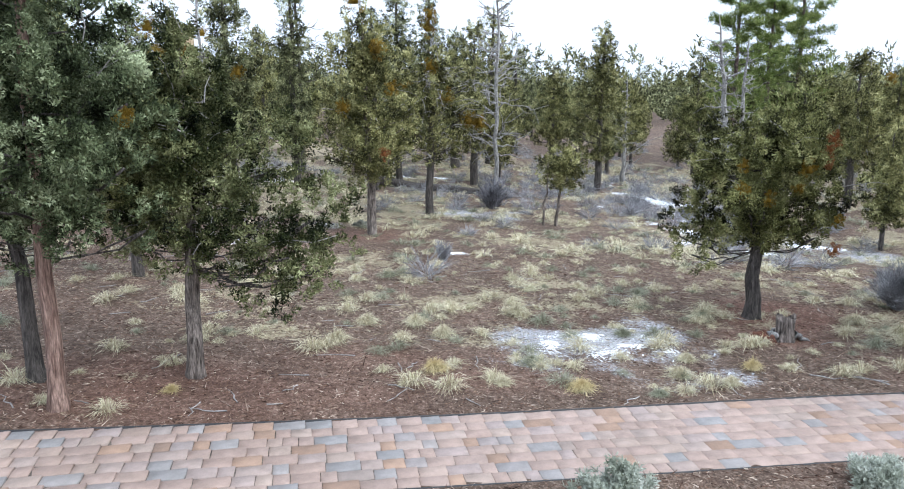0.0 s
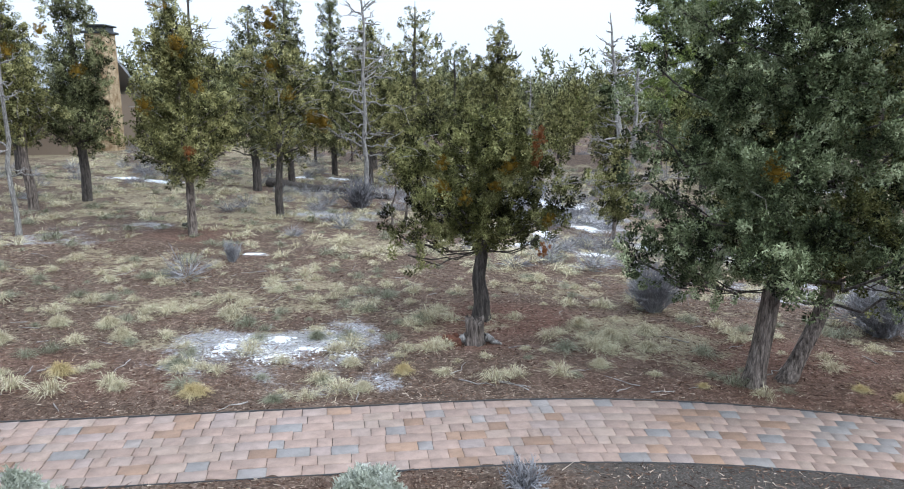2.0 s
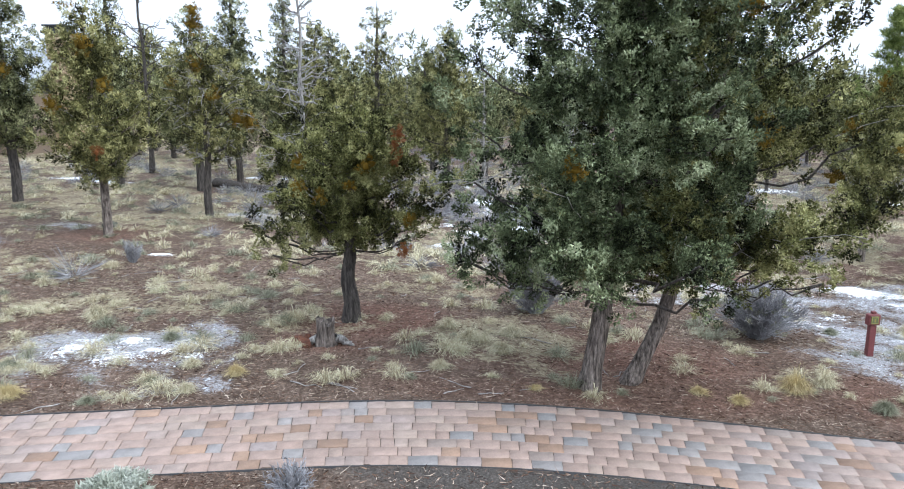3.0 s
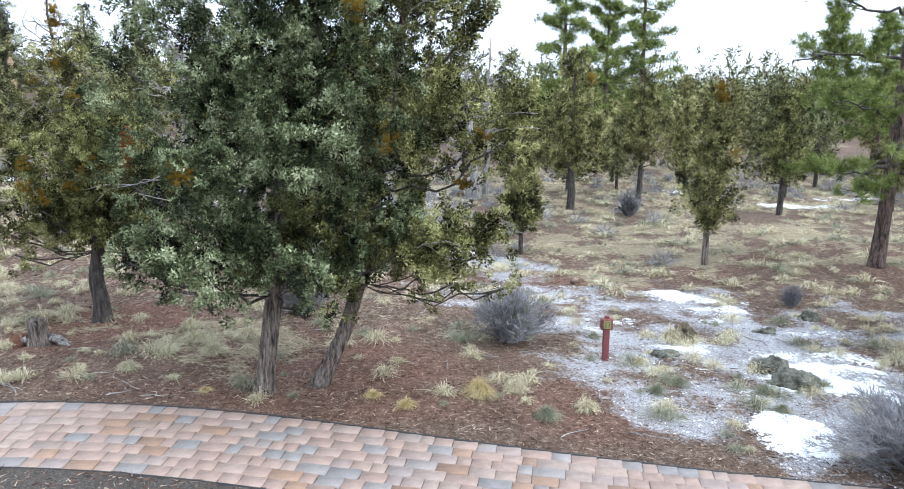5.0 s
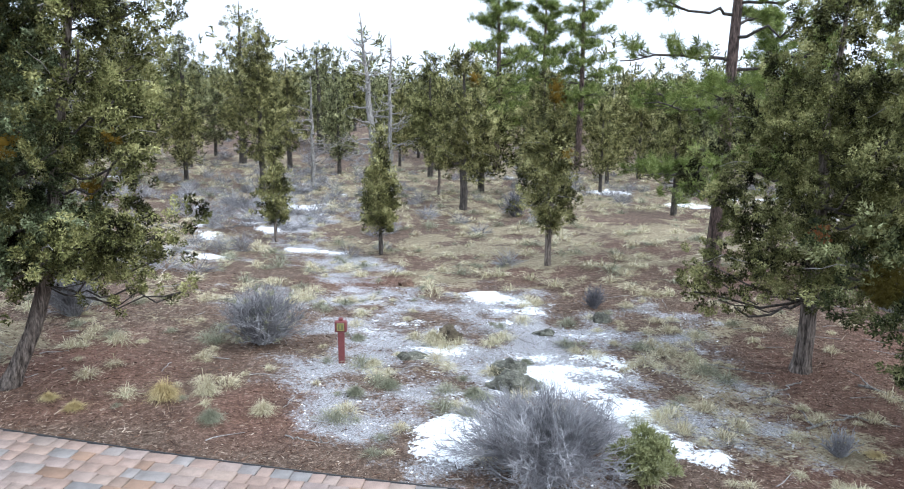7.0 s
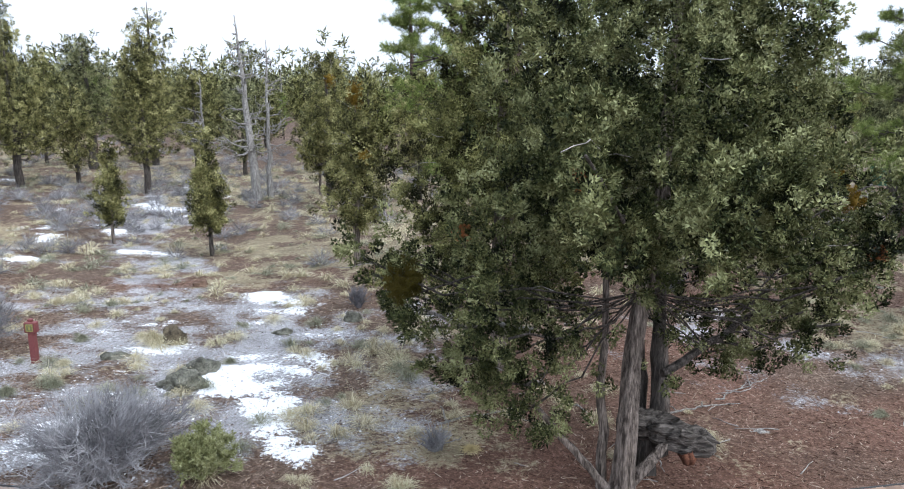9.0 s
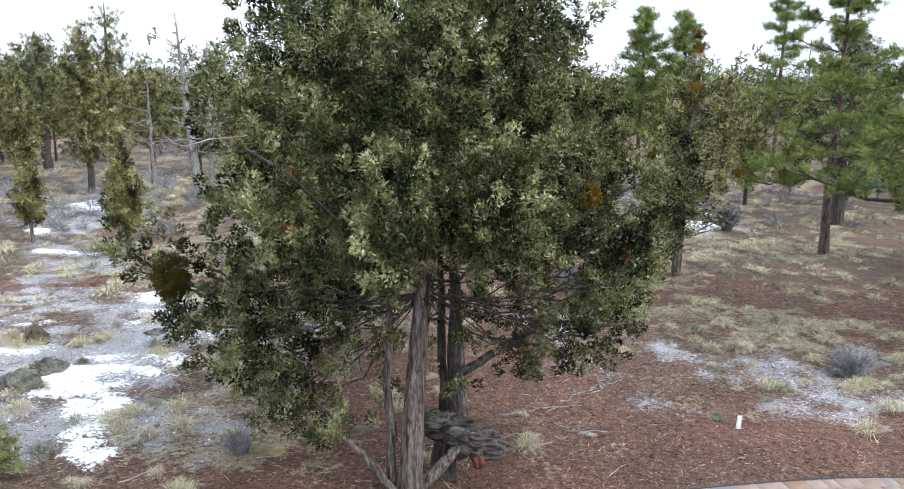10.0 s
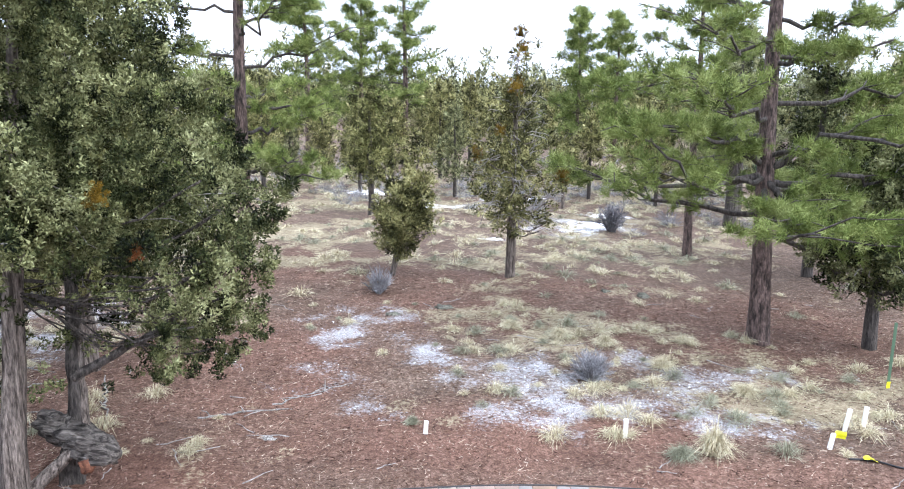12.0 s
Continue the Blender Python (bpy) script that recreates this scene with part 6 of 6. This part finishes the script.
def litter():
    """Bark chips, needles, sticks and frosty stones strewn on the ground."""
    gen = np.random.default_rng(121)
    n = 210000
    x, y = gen.uniform(-8, 35, n), 4.2 + 11 * gen.random(n) ** 1.35
    d = across(x, y)
    keep = ((d < -0.03) | (d > PATH_WIDTH + 0.05)) & (snow_at(x, y) < 0.45) & (frost_at(x, y) < 0.3 + gen.random(n))
    x, y = x[keep], y[keep]
    p = np.stack([x, y, surface(x, y) + 0.004], 1)
    d = gen.normal(0, 1, p.shape) * [1, 1, 0.14] + [0, 0, 0.05]
    ob = piece("bark_litter", blades(p, d, gen.uniform(0.02, 0.085, len(p)) * (1 + (gen.random(len(p)) < 0.08)), gen.uniform(0.005, 0.014, len(p)), gen), M_LITTER)
    tagged(ob, "brown bark chips and needles strewn on the ground", "litter", kind="stuff")
    n = 45000
    x, y = gen.uniform(-9, 36, n), 6.0 + 14 * gen.random(n) ** 1.2
    keep = (across(x, y) < -0.12) & (gen.random(n) < coverage(x, y, STRAW) - 0.6 * coverage(x, y, DUFF)) & (snow_at(x, y) < 0.4)
    x, y = x[keep], y[keep]
    p = np.stack([x, y, surface(x, y) + 0.012], 1)
    d = gen.normal(0, 1, p.shape) * [1, 1, 0.10] + [0, 0, 0.06]
    ob = piece("straw_litter", blades(p, d, gen.uniform(0.06, 0.22, len(p)), gen.uniform(0.003, 0.006, len(p)), gen), M_STRAW)
    tagged(ob, "pale dead grass stalks lying on the ground", "litter", kind="stuff")
    n = 26000
    x, y = gen.uniform(-4, 32, n), 6.2 + 8.6 * gen.random(n) ** 1.3
    keep = (frost_at(x, y) > 0.35 + 0.4 * gen.random(n)) & (across(x, y) < -0.03)
    x, y = x[keep], y[keep]
    stone = np.array([(-1, -0.6, 0), (0.8, -1, 0), (1, 0.7, 0), (-0.7, 1, 0), (0, 0, 0.9)], float) * 0.016
    sf = np.array([(0, 1, 4), (1, 2, 4), (2, 3, 4), (3, 0, 4)])
    p = np.stack([x, y, surface(x, y)], 1)
    ob = piece("frosty_gravel", scatter((stone, sf), p, gen.normal(0, 0.3, p.shape) + [0, 0, 1], gen.uniform(0.4, 1.1, len(p)), gen), M_FROST)
    tagged(ob, "frost-whitened gravel on bare ground", "gravel", kind="stuff")
    made = []
    for _ in range(260):
        a = np.array([gen.uniform(-6, 34), 6.0 + 8 * gen.random() ** 1.3])
        if across(a[0], a[1]) > -0.1:
            continue
        th, l = gen.uniform(0, 6.28), gen.uniform(0.12, 0.55)
        b = a + l * np.array([np.cos(th), np.sin(th)])
        if across(b[0], b[1]) > -0.05:
            continue
        pts = bent((*a, 0), (*b, 0), 5, 0, gen, 0.06)
        pts[:, 2] = surface(pts[:, 0], pts[:, 1]) + 0.008
        made.append(tube(pts, np.linspace(0.008, 0.004, 5), 4))
    ob = piece("stick_litter", join(made), M_TWIG)
    tagged(ob, "pale dead sticks lying on the ground", "litter", kind="stuff")


litter()

# ---------------------------------------------------------------- posts, stakes, fence, house
M_POST = plain("red_brown_paint", (0.17, 0.045, 0.045), 0.6, wear=0.25)
M_SIGN = plain("sign_green", (0.14, 0.16, 0.07), 0.5)
M_YELLOW = plain("yellow_mark", (0.30, 0.25, 0.08), 0.5)
M_WHITE = plain("white_paint", (0.82, 0.82, 0.80), 0.55, wear=0.08)
M_FLAG = plain("yellow_flag", (0.85, 0.80, 0.02), 0.45)
M_NET = plain("green_netting", (0.03, 0.12, 0.08), 0.7, wear=0.3)
M_HOSE = plain("black_hose", (0.012, 0.012, 0.014), 0.4)
M_STEEL = plain("metal_post", (0.09, 0.16, 0.10), 0.5, 0.3)
M_CAPDARK = plain("dark_metal_cap", (0.05, 0.055, 0.06), 0.45, 0.6)
M_ROOF = plain("grey_metal_roof", (0.36, 0.38, 0.40), 0.4, 0.5)
M_WALL = plain("brown_siding", (0.20, 0.15, 0.11), 0.7)
M_STONE = grainy("chimney_stone", (0.30, 0.20, 0.11), (0.56, 0.44, 0.29), 3, relief=0.6)


def marker_post(x, y):
    root = thing("marker_post", x, y, "short dark red wooden marker post with small framed sign", "post", z=on(x, y))
    bm = bmesh.new()
    box(bm, -0.042, -0.042, -0.05, 0.042, 0.042, 0.46, 0.006)
    part("shaft", bm, M_POST, root)
    bm = bmesh.new()
    box(bm, -0.085, -0.05, 0.46, 0.085, 0.05, 0.62, 0.02)
    box(bm, -0.03, -0.03, 0.62, 0.03, 0.03, 0.66, 0.01)
    head_ = part("head", bm, M_POST, root)
    bm = bmesh.new()
    box(bm, -0.052, -0.058, 0.485, 0.052, -0.049, 0.595, 0.003)
    plate = part("sign_plate", bm, M_SIGN, head_, "small green square plate")
    for x0, z0, x1, z1 in ((-0.048, 0.489, 0.048, 0.499), (-0.048, 0.581, 0.048, 0.591), (-0.048, 0.501, -0.038, 0.579), (0.038, 0.501, 0.048, 0.579), (-0.012, 0.515, 0.012, 0.565)):
        bm = bmesh.new()
        box(bm, x0, -0.062, z0, x1, -0.0585, z1)
        part("mark", bm, M_YELLOW, head_, "yellow mark on the sign")


marker_post(14.28, 9.66)


def stake(x, y, tall, lean, label):
    root = thing("survey_stake", x, y, label, "stake", z=on(x, y), group="survey stakes")
    bm = bmesh.new()
    box(bm, -0.026, -0.012, -0.05, 0.026, 0.012, tall, 0.003)
    bmesh.ops.rotate(bm, verts=bm.verts, cent=(0, 0, 0), matrix=Matrix.Rotation(radians(lean), 3, "Y"))
    part("lath", bm, M_WHITE, root)


stake(25.77, 8.12, 0.18, 4, "short white-painted stake in red needles")
stake(28.11, 8.03, 0.24, 0, "short white-painted stake in red needles")
stake(30.38, 7.81, 0.21, 8, "white-painted stake beside a yellow flag")
stake(30.81, 8.3, 0.30, 8, "white-painted stake near a hose")
stake(31.09, 8.4, 0.28, 4, "white-painted stake near a hose")


def flag(x, y, flat, label):
    root = thing("marking_flag", x, y, label, "flag", z=on(x, y))
    gen = np.random.default_rng(int(x * 10))
    u, v = [a.ravel() for a in np.meshgrid(np.linspace(0, 0.12, 7), np.linspace(0, 0.09, 6))]
    w = 0.02 * np.sin(u * 40) + 0.01 * np.sin(v * 60 + 1)
    i = (np.arange(5)[:, None] * 7 + np.arange(6)).ravel()
    f = np.stack([i, i + 1, i + 8, i + 7], 1)
    pts = np.stack([u, v, 0.02 + w + 0.02], 1) if flat else np.stack([u, w, 0.12 + v], 1)
    ob = piece("cloth", (np.concatenate([pts, pts + [0.001, 0.002, 0.002]]), np.concatenate([f, f[:, ::-1] + 42])), M_FLAG, root)
    piece("wire", tube([(0, 0, -0.03), (0, 0, 0.1), (0, 0.002, 0.21 if not flat else 0.03)], [0.002] * 3, 5), M_DEAD, root)


flag(30.46, 7.87, False, "small bright yellow marking flag by a stake")
flag(30.58, 7.4, True, "fallen bright yellow marking flag on the ground")


def hose(x, y):
    gen = np.random.default_rng(4)
    root = thing("hose", x, y, "black irrigation hose lying on the ground", "hose", z=on(x, y))
    s = np.linspace(0, 1, 40)
    px, py = 1.5 * s + 0.05 * np.sin(s * 11), -0.25 * np.sin(s * 3.2) + 0.05 * np.sin(s * 17)
    pz = surface(x + px, y + py) + 0.012 - root.location.z
    piece("pipe", tube(np.stack([px, py, pz], 1), np.full(40, 0.011), 8), M_HOSE, root, soft=True)


hose(30.44, 7.5)


def t_post(x, y):
    root = thing("fence_post", x, y, "thin green metal post with yellow band", "post", z=on(x, y))
    bm = bmesh.new()
    box(bm, -0.02, -0.004, -0.05, 0.02, 0.004, 0.95)
    box(bm, -0.004, 0.004, -0.05, 0.004, 0.03, 0.95)
    part("shaft", bm, M_STEEL, root)
    bm = bmesh.new()
    box(bm, -0.024, -0.01, 0.0, 0.024, -0.005, 0.1)
    part("band", bm, M_FLAG, root, "yellow band")


t_post(32.12, 9.65)


def net_fence(x0, y0, x1, y1):
    """A green netting fence: steel posts and a sagging sheet."""
    root = thing("netting_fence", x0, y0, "green construction netting on thin metal posts", "fence", z=on(x0, y0))
    n = 7
    dx, dy = (x1 - x0) / (n - 1), (y1 - y0) / (n - 1)
    for k in range(n):
        px, py = dx * k, dy * k
        z = on(x0 + px, y0 + py) - root.location.z
        piece("fence_post", tube([(px, py, z - 0.05), (px, py, z + 0.6), (px, py, z + 1.25)], [0.02] * 3, 6), M_STEEL, root)
    for k in range(n - 1):
        s = np.linspace(0, 1, 9)
        rows = []
        for h in (0.03, 0.6, 1.15):
            px, py = dx * (k + s), dy * (k + s)
            rows.append(np.stack([px, py - 0.03 + 0.03 * np.sin(s * 9 + h * 4), surface(x0 + px, y0 + py) - root.location.z + h - 0.12 * np.sin(np.pi * s) * (h > 0.5)], 1))
        v = np.concatenate(rows)
        i = (np.arange(2)[:, None] * 9 + np.arange(8)).ravel()
        f = np.stack([i, i + 1, i + 10, i + 9], 1)
        piece("netting", (np.concatenate([v, v + [0, 0.006, 0]]), np.concatenate([f, f[:, ::-1] + 27])), M_NET, root)


net_fence(40.0, 34.0, 52, 31.5)


def trailer(x, y, turn):
    """A small white utility trailer with a yellow beam on its roof."""
    root = thing("trailer", x, y, "white utility trailer with yellow beam, parked beyond the trees", "trailer", z=on(x, y), turn=turn)
    bm = bmesh.new()
    box(bm, -1.5, -0.8, 0.45, 1.5, 0.8, 1.75, 0.08)
    body = part("body", bm, M_WHITE, root)
    bm = bmesh.new()
    box(bm, -0.6, -0.83, 0.7, 0.9, -0.805, 1.3, 0.005)
    part("panel", bm, M_NET, body, "teal side panel")
    bm = bmesh.new()
    box(bm, -1.6, -0.75, 1.80, 1.3, -0.60, 1.95, 0.02)
    box(bm, -1.2, -0.72, 1.70, -1.1, -0.63, 1.82)
    box(bm, 0.9, -0.72, 1.70, 1.0, -0.63, 1.82)
    part("beam", bm, M_FLAG, root, "yellow roof beam")
    bm = bmesh.new()
    box(bm, 1.5, -0.05, 0.42, 2.5, 0.05, 0.52, 0.01)
    part("drawbar", bm, M_CAPDARK, root)
    for u in (-0.45, 0.35):
        for v in (-0.78, 0.78):
            piece("wheel", tube([(u, v - 0.1, 0.32), (u, v - 0.09, 0.32), (u, v + 0.09, 0.32), (u, v + 0.1, 0.32)], [0.27, 0.32, 0.32, 0.27], 20), M_HOSE, root)


trailer(43.6, 30.5, -8)


def house(x, y, turn):
    """The far house: walls, seamed metal roof and a stone chimney."""
    root = thing("house", x, y, "distant house with grey metal roof and tan stone chimney", "house", turn=turn, z=float(height(x, y)) - 0.1)
    L, W, H, R = 12.0, 8.0, 3.0, 5.3
    bm = bmesh.new()
    box(bm, -L, 0, 0, 0, W, H)
    part("wall", bm, M_WALL, root)
    for side in (0, 1):
        bm = bmesh.new()
        y0, y1 = (-0.6, W / 2) if side == 0 else (W + 0.6, W / 2)
        vs = [bm.verts.new(p) for p in ((-L - 0.5, y0, H - 0.2), (0.5, y0, H - 0.2), (0.5, y1, R), (-L - 0.5, y1, R), (-L - 0.5, y0, H), (0.5, y0, H), (0.5, y1, R + 0.2), (-L - 0.5, y1, R + 0.2))]
        for q in ((0, 1, 2, 3), (4, 5, 6, 7), (0, 1, 5, 4), (1, 2, 6, 5), (2, 3, 7, 6), (3, 0, 4, 7)):
            bm.faces.new([vs[i] for i in q])
        roof = part("roof", bm, M_ROOF, root)
        for k in range(26):
            u = -L - 0.4 + k * 0.5
            v = tube([(u, y0, H + 0.02), (u, (y0 + y1) / 2, (H + R + 0.2) / 2 + 0.02), (u, y1, R + 0.22)], [0.03] * 3, 4)
            piece("seam", v, M_ROOF, roof)
    for u in (-9.5, -6.0, -2.5):
        bm = bmesh.new()
        box(bm, u - 0.6, -0.05, 1.0, u + 0.6, 0.0, 2.3)
        part("window", bm, M_CAPDARK, root, "dark window")
    bm = bmesh.new()
    box(bm, 0.05, 2.6, 0, 1.1, 3.8, 6.0, 0.02)
    chimney = part("chimney", bm, M_STONE, root, "tan stone chimney")
    gen = np.random.default_rng(9)
    for k in range(60):
        h, wdt = gen.uniform(0.18, 0.34), gen.uniform(0.2, 0.42)
        z, u = gen.uniform(0.3, 5.7), gen.uniform(0.05, 1.1 - wdt)
        v, f = paver_shape(wdt, h, 0.05, 0.015)
        piece("stone", (v[:, [0, 2, 1]] * [1, -1, 1] + [u + wdt / 2, 2.60 + 0.02, z], f), M_STONE, chimney)
    bm = bmesh.new()
    box(bm, -0.08, 2.45, 6.0, 1.23, 3.95, 6.12, 0.02)
    box(bm, 0.1, 2.65, 6.12, 1.05, 3.75, 6.35)
    box(bm, -0.02, 2.5, 6.35, 1.17, 3.9, 6.43, 0.02)
    part("cap", bm, M_CAPDARK, chimney, "dark metal chimney cap")


house(-11.95, 35.3, 0)


def pale_house(x, y):
    root = thing("house", x, y, "far pale house behind the trees", "house", z=float(height(x, y)) - 0.1)
    bm = bmesh.new()
    box(bm, 0, 0, 0, 9, 6, 2.8)
    part("wall", bm, M_WHITE, root)
    bm = bmesh.new()
    vs = [bm.verts.new(p) for p in ((-0.5, -0.5, 2.8), (9.5, -0.5, 2.8), (9.5, 6.5, 2.8), (-0.5, 6.5, 2.8), (-0.5, 3, 4.6), (9.5, 3, 4.6))]
    for q in ((0, 1, 5, 4), (2, 3, 4, 5), (0, 4, 3), (1, 2, 5), (0, 3, 2, 1)):
        bm.faces.new([vs[i] for i in q])
    part("roof", bm, M_ROOF, root)
    for u in (1.5, 5.5):
        bm = bmesh.new()
        box(bm, u, -0.05, 0.9, u + 1.4, 0.0, 2.1)
        part("window", bm, M_CAPDARK, root, "dark window")


pale_house(57.5, 54)

build_path()
